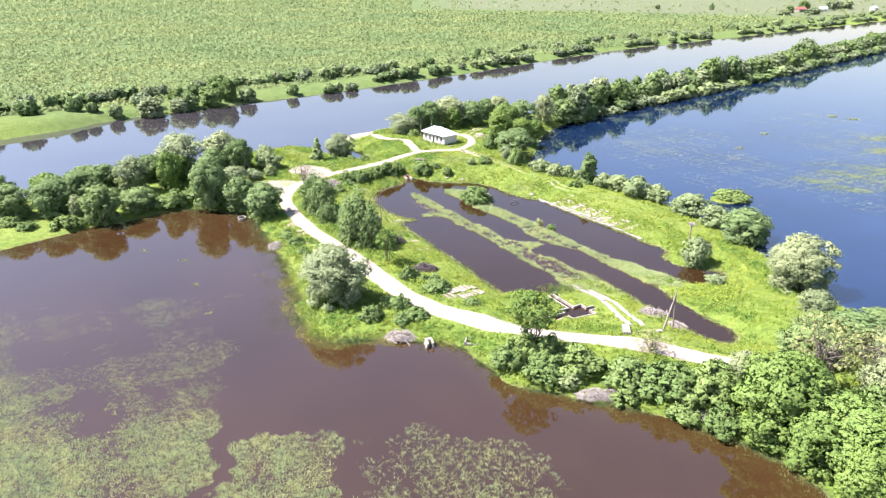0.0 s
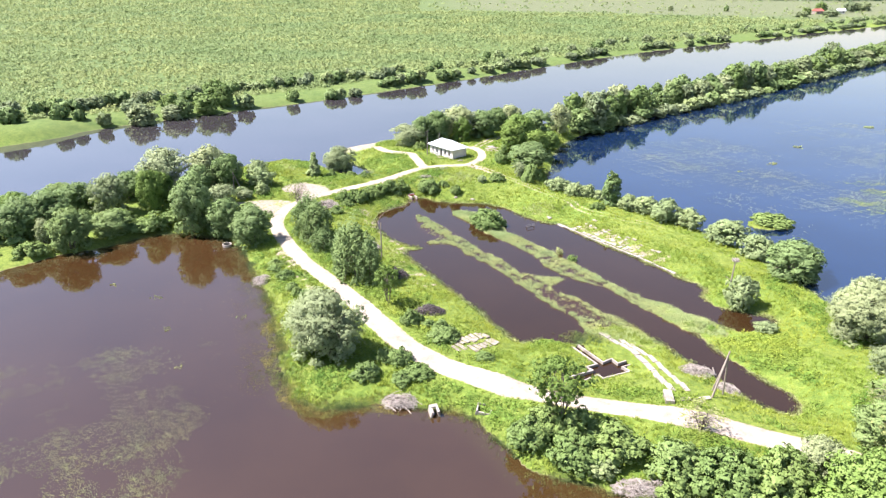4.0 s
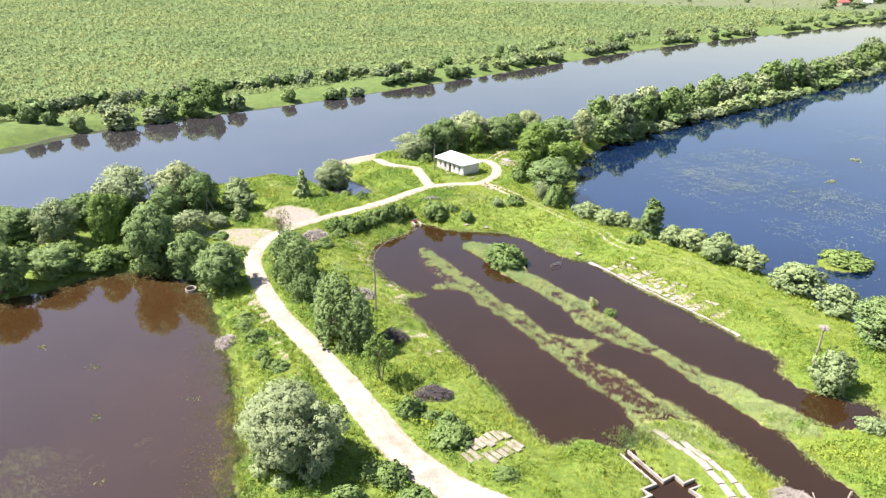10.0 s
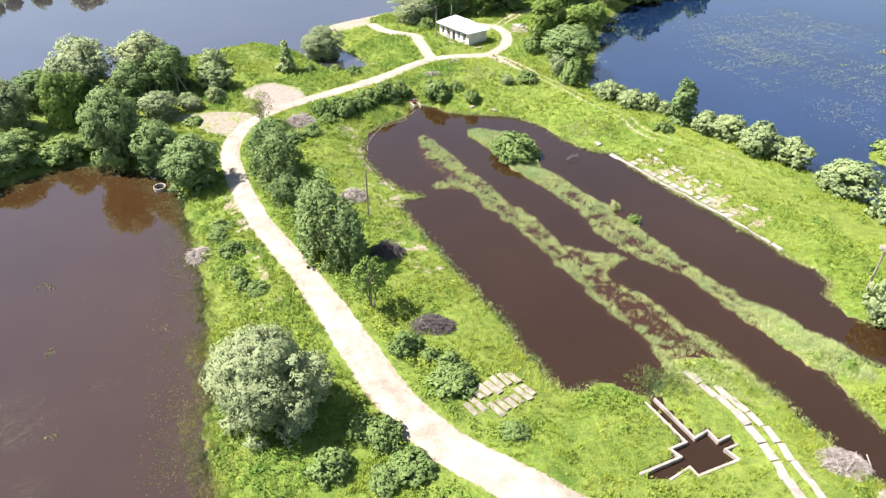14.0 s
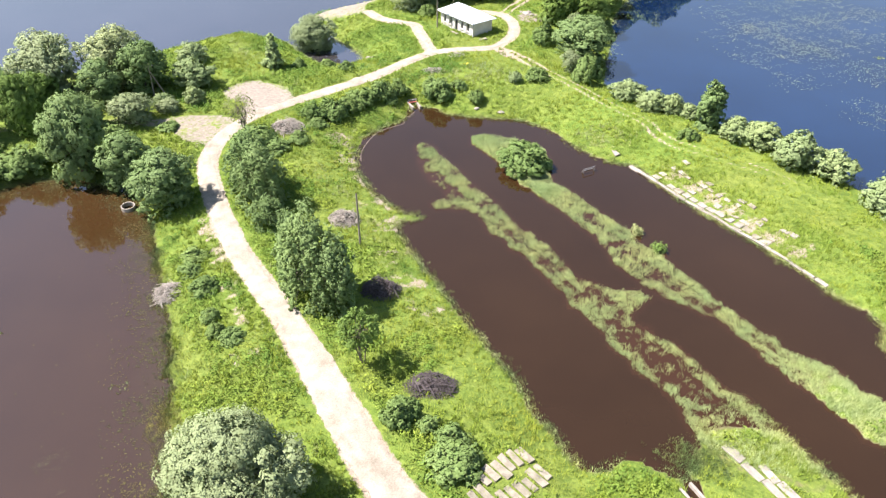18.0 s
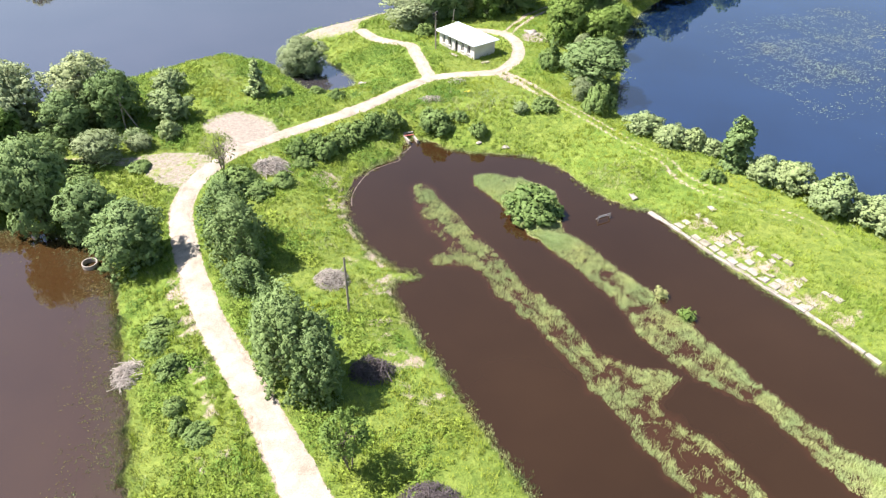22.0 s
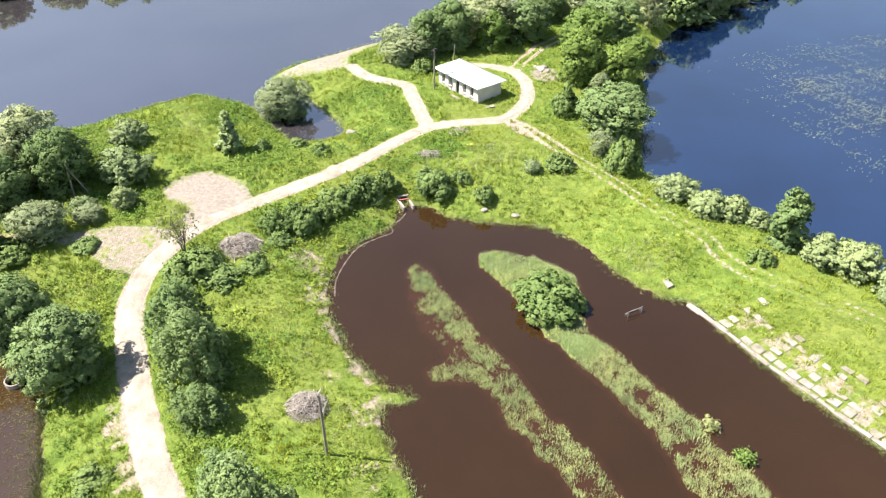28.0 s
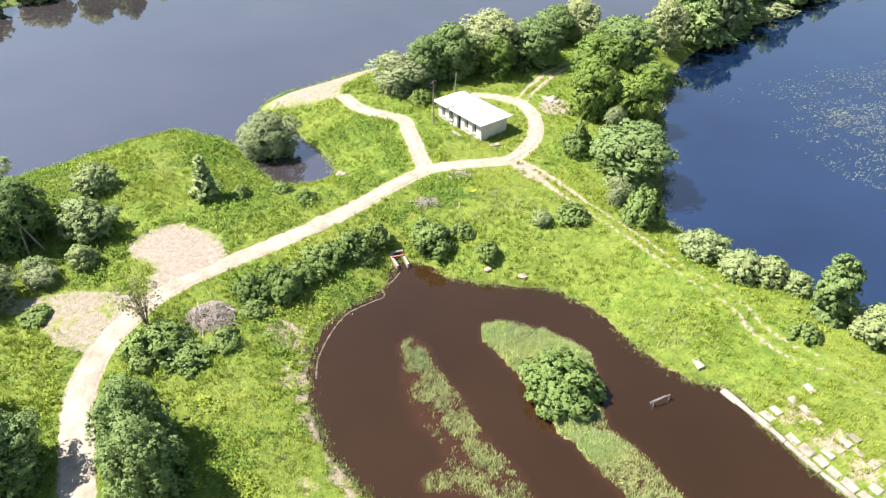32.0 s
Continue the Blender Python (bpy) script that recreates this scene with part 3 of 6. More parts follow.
shoal_water("bay_water", [(-330, -300), (80, -300), (80, -34), (54, 5), (40, 22), (26, 29), (13, 36), (5, 43), (-8, 48), (-16, 48), (-19, 58), (-22, 70), (-30, 86), (-34, 96),
                    (-38, 106), (-46, 114), (-62, 116), (-78, 104), (-100, 88), (-140, 50), (-200, -10)], BAY, "reddish brown shallow bay water", shoal_and_tint_of_bay)
water("river_water", [(-980, -650), (-430, -185), (-265, -30), (-175, 52), (-112, 107), (-82, 131), (-56, 152), (-30, 152), (-12, 151), (-13, 164), (-20, 182), (-8, 192), (8, 203),
                      (28, 214), (50, 221), (75, 243), (110, 272), (145, 304), (195, 352), (245, 399), (340, 488), (470, 610), (720, 840), (1600, 1560), (1500, 1640), (880, 1090), (400, 700), (130, 485),
                      (-60, 290), (-145, 205), (-340, 30), (-1000, -520)], RIVER, "slow grey-brown river reflecting the sky")
water("lake_water", [(22, 141), (28, 170), (32, 188), (42, 206), (54, 219), (78, 242), (111, 268.5), (149, 302), (199, 350), (255, 404), (325, 471), (455, 593), (695, 806), (1400, 1440),
                     (1900, 600), (1000, -320), (135, -300), (105, -62), (86, -4), (75, 22), (66, 40), (62, 58), (59, 84), (56, 96), (50, 112), (44, 122), (34, 131)], LAKE,
      "dark blue lake water with floating weed")


def build_road(name, line, half, label, seed):
    r = random.Random(seed)
    n = len(line)
    cols = 11
    V = []
    for i, p in enumerate(line):
        d = line[min(i + 1, n - 1)] - line[max(i - 1, 0)]
        d /= np.hypot(*d)
        side = np.array([d[1], -d[0]])
        h2 = half * float(road_half(p[1])) / 1.72
        wl, wr = h2 + r.gauss(0, 0.15) + 0.22 * math.sin(i * 0.21 + seed), h2 + r.gauss(0, 0.15) + 0.22 * math.sin(i * 0.17 + 2 + seed)
        for k in range(cols):
            s = -1 + 2 * k / (cols - 1)
            q = p + side * s * (wl if s < 0 else wr)
            rut = -0.05 * math.exp(-(((abs(s) - 0.5) / 0.17) ** 2))
            lift = 0.1 - 0.13 * max(0, abs(s) - 0.75) / 0.25
            V.append((*q, height(*q) + lift + rut))
    Fc = [(i * cols + k, i * cols + k + 1, (i + 1) * cols + k + 1, (i + 1) * cols + k) for i in range(n - 1) for k in range(cols - 1)]
    tagged(new(name, raw_mesh(name, V, Fc, ROAD, True)), label, "road", kind="structure")


build_road("road", road_line, 1.72, "pale dusty dirt road with wheel ruts", 1)
build_road("road_loop", loop_line, 0.95, "narrow pale dirt track curving round the house", 2)
build_road("road_branch", branch_line, 0.88, "narrow pale dirt track through the grass to the river beach", 3)


# ---- trees and shrubs ----
def unit(v):
    return v / (np.linalg.norm(v, axis=1)[:, None] + 1e-6)


def leaf_cloud(rs, lobes, per_lobe, leaf, aspect=0.5, up=0.15, lay=0.5, twig=14):
    """Leaf sprays gathered in tufts over the skins of many lobes. lobes: rows of cx, cy, cz, rx, rz."""
    lobes = np.asarray(lobes, float)
    share = lobes[:, 3] ** 2 / np.mean(lobes[:, 3] ** 2)
    tufts = np.maximum(2, np.round(per_lobe * share / twig)).astype(int)
    L = np.repeat(lobes, tufts, 0)
    d = unit(rs.normal(size=(len(L), 3)))
    d[:, 2] = np.where(d[:, 2] < -0.45, -d[:, 2] * 0.6, d[:, 2])
    R = np.stack([L[:, 3], L[:, 3], L[:, 4]], 1)
    heart = L[:, :3] + d * R * rs.uniform(0.78, 1.0, (len(L), 1))
    wide = np.clip(L[:, 3] * 0.21, 0.1, 0.34) * rs.uniform(0.65, 1.4, len(L))
    heart, d, wide = (np.repeat(a, twig, 0) for a in (heart, d, wide))
    n = len(d)
    e = unit(unit(rs.normal(size=(n, 3))) + 0.75 * d)
    pos = heart + e * wide[:, None] * rs.uniform(0.75, 1.05, (n, 1)) * (1, 1, 0.75)
    nor = unit(e + 0.5 * d + rs.normal(size=(n, 3)) * lay + (0, 0, up))
    t1 = unit(np.cross(nor, rs.normal(size=(n, 3))))
    t2 = np.cross(nor, t1)
    s = leaf * rs.uniform(0.55, 1.35, (n, 1))
    V = np.stack([pos - t1 * s, pos + t1 * s, pos + t2 * s * aspect * 2 + nor * s * 0.1], 1).reshape(-1, 3)
    mid = lobes[:, :3].mean(0) * (1, 1, 0.75)
    out = unit(pos - mid)
    soft = unit(0.35 * e + 0.9 * d + 0.4 * out + 0.3 * nor + (0, 0, 0.26))
    return V, np.arange(3 * n).reshape(n, 3), np.repeat(soft, 3, 0)


def leaf_mesh(name, V, Q, N, mat):
    """Leaves shaded softly, as one billowing skin."""
    me = raw_mesh(name, V, Q, mat, True)
    me.normals_split_custom_set_from_vertices(N.tolist())
    return me


def full_crown(rs, lobes, per, leaf, asp, core=1):
    """Fine outer leaves over larger, denser sprays inside the lobes."""
    V, Q, N = leaf_cloud(rs, lobes, per, leaf, asp, lay=0.25)
    if core:
        inner = np.array(lobes, float)
        inner[:, 3:5] *= 0.72
        v, q, n = leaf_cloud(rs, inner, max(22, int(per * 0.2)), leaf * 1.9, asp, lay=0.5)
        V, Q, N = np.vstack([V, v]), np.vstack([Q, q + len(V)]), np.vstack([N, n])
    return V, Q, N


def crown_lobes(rs, count, w, z0, z1, size, shape="round"):
    """Lobe centres over the skin of a crown w wide between heights z0 and z1."""
    rows = []
    if shape == "dome":                      # a skirt of low lobes down to the ground
        for i in range(max(6, count // 5)):
            a, q = i * 2.39996 + 0.7, w * size * rs.uniform(0.6, 1.3)
            k = w * rs.uniform(0.38, 0.5) - q
            rows.append((math.cos(a) * k, math.sin(a) * k, q * rs.uniform(0.5, 0.9), q, q))
    zc, rz = (z0 + z1) / 2, (z1 - z0) / 2
    swell = rs.uniform(0, 6.3, 3)
    for i in range(count):
        a = i * 2.39996 + rs.uniform(-0.4, 0.4)
        h = 1 - 2 * (i + 0.5) / count
        r = math.sqrt(max(0, 1 - h * h))
        if shape == "dome":
            r = max(r, 0.75) if h < 0 else r
        k = rs.uniform(0.7, 1.06) * (1 + 0.1 * math.sin(2 * a + swell[0]) + 0.08 * math.sin(3 * a + 4 * h + swell[1]))
        q = w * size * rs.choice((0.55, 0.8, 1.05, 1.45)) * rs.uniform(0.85, 1.15)
        reach = w / 2 - 0.75 * q
        rows.append((math.cos(a) * r * k * reach, math.sin(a) * r * k * reach, max(zc + h * (rz - 0.6 * q) * min(k, 1.0), q * 0.5), q, q * rs.uniform(0.7, 1.0)))
    for i in range(5):                       # a solid heart
        rows.append((rs.uniform(-0.1, 0.1) * w, rs.uniform(-0.1, 0.1) * w, zc + (i - 2) * 0.17 * (z1 - z0), w * 0.23, w * 0.2))
    return rows


def shrub_lobes(rs, count, w, h):
    """An uneven thicket: leafy humps of many heights over a round patch."""
    rows = []
    for i in range(count):
        a, k = i * 2.39996 + rs.uniform(-0.5, 0.5), math.sqrt((i + 0.5) / count)
        q = w * rs.uniform(0.09, 0.2)
        top = h * (1.02 - 0.62 * k * k) * rs.uniform(0.62, 1.0)
        rr = k * (w / 2 - 0.6 * q)
        z = max(top - q, 0.4 * q)
        rows.append((math.cos(a) * rr, math.sin(a) * rr, z, q, q * rs.uniform(0.8, 1.15)))
        if z > 1.6 * q:
            rows.append((math.cos(a) * rr * 0.95, math.sin(a) * rr * 0.95, z * 0.5, q * 1.05, z * 0.5))
    return rows


def trunk_specs(rs, h, r, lobes, limbs, stems=1):
    specs = []
    for s in range(stems):
        a = 2 * math.pi * s / stems + rs.uniform(0, 1)
        lean = (0.05 if stems == 1 else 0.16) * h
        top = Vector((math.cos(a) * lean, math.sin(a) * lean, h * 0.72))
        foot = Vector((math.cos(a) * r * (stems > 1) * 1.3, math.sin(a) * r * (stems > 1) * 1.3, -0.25))
        mid = foot.lerp(top, 0.5) + Vector((rs.uniform(-0.02, 0.02) * h, rs.uniform(-0.02, 0.02) * h, 0))
        specs.append(([foot, foot.lerp(mid, 0.25) + Vector((0, 0, 0.1)), mid, top], [r * 1.35, r, r * 0.7, r * 0.18]))
        for k in range(limbs):
            tgt = Vector(lobes[int(rs.integers(len(lobes)))][:3])
            st = foot.lerp(mid, rs.uniform(0.5, 1.0)) if k % 2 else mid.lerp(top, rs.uniform(0, 0.7))
            bend = st.lerp(tgt, 0.5) + Vector((0, 0, 0.05 * h))
            specs.append(([st, bend, tgt], [r * 0.4, r * 0.26, r * 0.06]))
    return specs


def make_tree(name, kind, seed):
    """One tree at the origin. Returns its root, its nominal height and width."""
    rs = np.random.default_rng(seed)
    h, w, mat, bark = 9.0, 9.0, LEAF_GREEN, BARK
    if kind == "s":
        lobes, per, leaf, asp, mat = crown_lobes(rs, 36, w, 0.3, h, 0.16, "dome"), 520, 0.105, 0.75, LEAF_SILVER
        tr = trunk_specs(rs, h, 0.28, lobes, 4, 2)
    elif kind == "w":
        h = w = 12.0
        lobes, per, leaf, asp, mat = crown_lobes(rs, 46, w, 0.2, h, 0.145, "dome"), 1300, 0.095, 0.75, LEAF_SILVER
        tr = trunk_specs(rs, h, 0.34, lobes, 5, 3)
    elif kind == "g":
        lobes, per, leaf, asp = crown_lobes(rs, 44, w, 0.2, h, 0.14, "dome"), 480, 0.12, 0.75
        tr = trunk_specs(rs, h, 0.26, lobes, 4, 2)
    elif kind == "b":
        lobes, per, leaf, asp, mat = crown_lobes(rs, 50, w, 0.3, h, 0.135, "dome"), 380, 0.13, 0.8, LEAF_BRIGHT
        tr = trunk_specs(rs, h, 0.2, lobes, 8)
    elif kind == "a":
        lobes, per, leaf, asp, mat = crown_lobes(rs, 130, w, 0.3, h, 0.085, "dome"), 170, 0.105, 0.6, LEAF_GREEN
        lobes = [(x * (1.06 - 0.22 * z / h), y * (1.06 - 0.22 * z / h), z, q * 0.85, q * 1.9) for x, y, z, q, _ in lobes]
        tr = trunk_specs(rs, h, 0.13, lobes, 4, 5)
    elif kind == "p":
        h, w, mat = 9.0, 4.6, LEAF_GREEN
        lobes, per, leaf, asp = crown_lobes(rs, 56, w, 0.1, h, 0.16, "dome"), 220, 0.13, 0.75
        tr = trunk_specs(rs, h, 0.18, lobes, 6)
    elif kind == "f":
        h, w, mat = 10.0, 7.5, LEAF_BRIGHT
        lobes, per, leaf, asp = crown_lobes(rs, 64, w, 3.8, h, 0.095)[:-5], 120, 0.11, 0.6
        tr = trunk_specs(rs, h, 0.12, lobes, 10, 3)
    elif kind == "v":
        h, w, mat = 3.4, 5.0, LEAF_PALE
        lobes, per, leaf, asp = crown_lobes(rs, 26, w, 0.0, h, 0.15, "dome"), 280, 0.095, 0.75
        tr = trunk_specs(rs, h, 0.06, lobes, 2, 4)
    elif kind == "t":
        h, w, mat = 7.0, 7.0, LEAF_OLIVE
        lobes, per, leaf, asp = crown_lobes(rs, 70, w, 1.0, h, 0.08)[:-5], 56, 0.1, 0.4
        tr = trunk_specs(rs, h, 0.09, lobes, 12, 5)
    elif kind == "c":
        h, w, mat = 7.0, 3.2, LEAF_CONIFER
        lobes = []
        for i in range(64):
            k, a = i / 64, i * 2.4
            r = w * (0.4 - 0.36 * k) * rs.uniform(0.3, 1.15)
            lobes.append((math.cos(a) * r, math.sin(a) * r, 0.4 + k * 6.4, w * 0.13 * (1.15 - 0.8 * k) * rs.uniform(0.7, 1.2), rs.uniform(0.25, 0.55)))
        per, leaf, asp = 70, 0.16, 0.7
        tr = trunk_specs(rs, h * 1.3, 0.1, lobes, 3)
    else:
        h, w, mat = 3.4, 5.0, LEAF_SHRUB
        lobes, per, leaf, asp = shrub_lobes(rs, 22, w, h), 260, 0.1, 0.8
        tr = trunk_specs(rs, h, 0.06, lobes, 2, 5)
    V, Q, N = full_crown(rs, lobes, per, leaf, asp, 0 if kind == "t" else 1)
    root = empty(name)
    part("trunk", tubes("trunk", tr, bark, 6), bark, root, "grey-brown bark")
    part("crown", leaf_mesh("crown", V, Q, N, mat), mat, root)
    return root, h, w


KINDS = {
    "s": ("willow_tree", "tree", "silvery grey-green billowing willow"),
    "w": ("willow_tree", "tree", "large silvery grey-green willow"),
    "g": ("willow_tree", "tree", "rounded mid-green willow"),
    "b": ("alder_tree", "tree", "bright green leafy alder"),
    "a": ("aspen_tree", "tree", "feathery green multi-stemmed aspen"),
    "u": ("shrub", "shrub", "dense green shrub"),
    "v": ("willow_bush", "shrub", "rounded pale grey-green willow bush"),
    "f": ("alder_tree", "tree", "airy light green alder on bare stems"),
    "t": ("sparse_tree", "tree", "thin olive-green twiggy tree"),
    "p": ("poplar_tree", "tree", "slender upright green poplar"),
    "c": ("young_tree", "tree", "slim young green tree with a pointed crown"),
}
STOCK = {}
for k, count in (("s", 3), ("w", 1), ("g", 3), ("b", 3), ("a", 2), ("u", 6), ("v", 4), ("f", 1), ("t", 2), ("p", 1), ("c", 1)):
    STOCK[k] = [make_tree(KINDS[k][0], k, 11 * ord(k) + i) for i in range(count)]
USED = {}
plant_rng = random.Random(21)


def plant(kind, x, y, h, w, place, group):
    """Stands a tree of that height and width on the ground."""
    k = USED[kind] = USED.get(kind, -1) + 1
    root, h0, w0 = STOCK[kind][k % len(STOCK[kind])]
    m = pose(x, y, height(x, y) - 0.08, plant_rng.uniform(-3, 3), plant_rng.uniform(-3, 3), plant_rng.uniform(0, 360)) @ Matrix.Diagonal((w / w0 * plant_rng.uniform(0.92, 1.08), w / w0 * plant_rng.uniform(0.92, 1.08), h / h0, 1))
    if k < len(STOCK[kind]):
        root.matrix_basis, ob = m, root
    else:
        ob = copy_thing(root, m)
        ob.matrix_basis = m
    size = "tall " if h > 9.5 else "low " if h < 2.2 else ""
    tagged(ob, f"{size}{KINDS[kind][2]} {place}", KINDS[kind][1], group)

WEST_GROVE = [
    ("g", -88.0, 106.4, 8.6, 9.9), ("g", -84.0, 109.3, 8.6, 10.6), ("g", -75.8, 100.2, 8.7, 9.3), ("s", -81.8, 101.4, 5.4, 4.1),
    ("g", -70.4, 107.6, 5.4, 9.5), ("g", -88.0, 102.8, 7.8, 9.1), ("u", -82.2, 96.1, 3.1, 7.5), ("g", -83.8, 121.5, 6.4, 8.2), ("s", -75.2, 119.4, 9.2, 8.4), ("g", -90.6, 127.0, 5.2, 9.0),
    ("s", -67.1, 133.3, 11.0, 12.4), ("s", -57.7, 138.1, 10.0, 10.4), ("g", -52.7, 135.5, 8.6, 8.6), ("b", -66.6, 121.1, 9.7, 6.4),
    ("g", -53.6, 110.4, 12.6, 10.3), ("s", -50.9, 124.2, 4.9, 7.5), ("g", -45.5, 107.4, 8.7, 8.3), ("g", -39.0, 102.1, 8.0, 9.2),
]
WEST_GROVE_EDGE = [
    ("g", -97.0, 101.5, 8.0, 10.0), ("g", -103.5, 107.0, 8.6, 10.5), ("b", -93.0, 112.0, 7.4, 8.0), ("g", -110.0, 112.5, 8.0, 11.0), ("u", -94.6, 96.6, 2.4, 5.4), ("u", -90.0, 94.2, 2.0, 5.0), ("u", -101.0, 98.5, 2.6, 6.0),
    ("v", -44.4, 137.2, 4.6, 8.0), ("v", -47.5, 147.0, 3.6, 6.3), ("v", -47.5, 129.0, 2.6, 4.1), ("v", -42.9, 131.2, 2.8, 4.2),
    ("g", -74.5, 129.4, 6.6, 9.4), ("b", -66.4, 126.6, 7.4, 6.4), ("g", -58.1, 130.9, 7.3, 7.9), ("u", -58.8, 115.4, 3.4, 7.8),
    ("u", -62.5, 111.6, 4.3, 7.7), ("u", -53.4, 120.6, 2.4, 5.9), ("u", -44.8, 122.4, 1.3, 3.9), ("g", -57.7, 121.2, 5.6, 7.9),
    ("u", -65.3, 111.1, 2.8, 7.7), ("u", -71.0, 114.6, 3.2, 6.0), ("u", -78.6, 113.0, 3.4, 6.4), ("g", -97.0, 118.0, 5.6, 9.0),
]
MEADOW = [
    ("c", -32.1, 145.2, 6.4, 3.9), ("w", -27.7, 164.1, 7.9, 9.8), ("s", -46.3, 127.8, 2.4, 3.6),
     ("u", -32.6, 147.4, 1.0, 5.6), ("u", -22.7, 148.5, 1.5, 3.2), ("u", -18.6, 145.1, 1.8, 3.4),
    ("u", -27.6, 146.2, 2.0, 3.1),
]
ROAD_TREES = [
    ("a", -27.4, 105.2, 8.0, 7.6), ("a", -25.2, 101.2, 8.2, 7.6), ("a", -17.0, 84.8, 8.2, 6.8), ("a", -14.6, 81.4, 10.2, 8.4), ("a", -12.4, 79.2, 7.4, 5.8), ("f", -8.4, 70.7, 7.2, 4.8), ("w", -16.4, 53.4, 10.4, 12.2),
    ("a", -23.2, 95.8, 3.9, 5.1),
]
BANK_SHRUBS = [
    ("u", -28.3, 82.9, 1.8, 3.7), ("u", -26.2, 77.9, 1.6, 2.6), ("u", -22.9, 74.5, 1.2, 3.1), ("u", -31.1, 86.8, 1.2, 3.2),
    ("u", -4.5, 63.0, 2.8, 3.2), ("u", 0.7, 60.6, 2.1, 3.6), ("u", -9.8, 46.9, 2.0, 3.2),
    ("u", -5.6, 50.5, 2.7, 4.0), ("u", 0.9, 58.0, 2.3, 5.3), ("u", -4.2, 64.2, 1.7, 3.8), ("u", -28.1, 83.4, 1.8, 3.6),
    ("u", -31.3, 89.5, 1.4, 3.8),
    ("u", -10.3, 47.0, 2.4, 4.2), ("u", -2.9, 47.0, 1.8, 4.6), ("u", -7.5, 51.4, 2.0, 3.8), ("u", 1.6, 58.0, 2.2, 3.6), ("u", -3.8, 63.9, 2.0, 3.4), ("u", -1.5, 62.4, 1.4, 2.6), ("u", -24.8, 75.4, 1.8, 2.4), ("u", -26.2, 77.9, 1.6, 2.6), ("u", -23.2, 74.6, 1.4, 2.2), ("u", 6.7, 51.3, 1.2, 3.2), ("u", -5.2, 45.7, 1.6, 3.4),
]
CULVERT_SHRUBS = [
    ("u", -28.6, 119.4, 2.2, 3.8), ("u", -19.8, 128.8, 2.6, 4.4), ("u", -17.0, 129.6, 2.8, 4.6), ("u", -13.2, 133.6, 2.8, 4.6), ("u", -10.0, 134.6, 2.2, 3.6), ("u", -21.0, 124.0, 1.6, 3.4), ("u", -2.8, 139.4, 2.2, 4.0), ("u", 2.0, 138.6, 1.8, 3.4),
    ("u", -18.4, 127.2, 3.5, 4.8), ("u", -15.3, 131.9, 3.0, 5.4), ("u", -11.4, 135.1, 3.6, 5.1), ("u", -8.6, 137.7, 3.4, 4.3),
    ("u", -21.8, 126.6, 3.0, 4.8), ("u", -1.3, 136.9, 4.1, 5.6), ("u", 5.1, 134.8, 2.6, 3.4), ("u", -30.1, 117.7, 3.6, 6.8),
    ("u", -26.4, 116.5, 1.8, 5.2), ("u", -30.2, 119.0, 2.6, 4.4), ("u", -23.2, 119.1, 1.7, 3.8), ("t", -32.2, 121.4, 6.9, 5.6),
]
LAKE_SHORE = [
    ("v", 31.3, 134.5, 3.3, 6.2), ("v", 34.5, 130.8, 3.2, 5.1), ("v", 37.9, 129.9, 3.2, 4.7), ("v", 40.4, 128.7, 2.5, 4.3),
    ("p", 42.3, 123.7, 8.5, 4.8), ("u", 38.1, 120.3, 1.9, 3.6), ("v", 45.5, 120.5, 3.4, 5.7), ("v", 48.9, 119.1, 3.7, 7.0),
    ("v", 52.3, 113.2, 4.8, 8.0), ("v", 12.3, 140.2, 1.6, 2.8), ("u", 16.3, 141.1, 2.6, 4.4),
]
LAKE_SHORE_SOUTH = [
    ("v", 56.6, 110.2, 4.2, 6.9), ("v", 61.5, 101.3, 4.8, 9.9), ("v", 64.0, 92.8, 4.6, 7.5), ("g", 68.4, 85.2, 6.6, 9.6),
    ("v", 52.3, 70.5, 5.2, 5.8), ("v", 52.6, 61.1, 1.7, 3.9), ("w", 66.4, 57.2, 10.4, 11.6), ("g", 66.6, 82.4, 7.4, 11.0),
    ("s", 63.0, 45.6, 4.1, 6.4),
]
BUILDING_GROVE = [
    ("s", -8.6, 180.6, 6.6, 9.0), ("g", -3.4, 183.6, 8.2, 7.0), ("s", 7.4, 190.8, 10.1, 13.0), ("g", 0.9, 186.6, 9.3, 10.2), ("b", 8.9, 186.4, 7.7, 6.4),
    ("g", 16.0, 192.1, 8.6, 9.8), ("u", -4.4, 175.5, 3.0, 4.0), ("s", 26.5, 206.9, 7.9, 9.3), ("g", 21.1, 203.6, 7.5, 9.0),
    ("s", 42.8, 204.3, 9.9, 8.4), ("b", 26.6, 183.1, 9.2, 9.0), ("b", 23.0, 171.3, 9.2, 7.5),
]
LAKE_CORNER = [
    ("g", 34.2, 193.4, 9.1, 10.1), ("b", 30.5, 171.6, 7.6, 8.1), ("u", 19.2, 158.2, 5.5, 4.9), ("s", 26.3, 166.7, 3.9, 3.9),
    ("g", 26.0, 153.3, 7.9, 11.5), ("s", 22.8, 145.1, 4.3, 3.5), ("u", 25.5, 141.6, 5.7, 5.7), ("u", 34.3, 171.8, 3.7, 3.7),
    ("t", 31.8, 154.3, 3.3, 3.9), ("g", 31.8, 199.7, 6.6, 8.0), ("b", 36.8, 185.8, 5.4, 6.4), ("g", 52.7, 213.7, 7.8, 9.1),
    ("g", 61.8, 219.3, 7.2, 10.8),
]
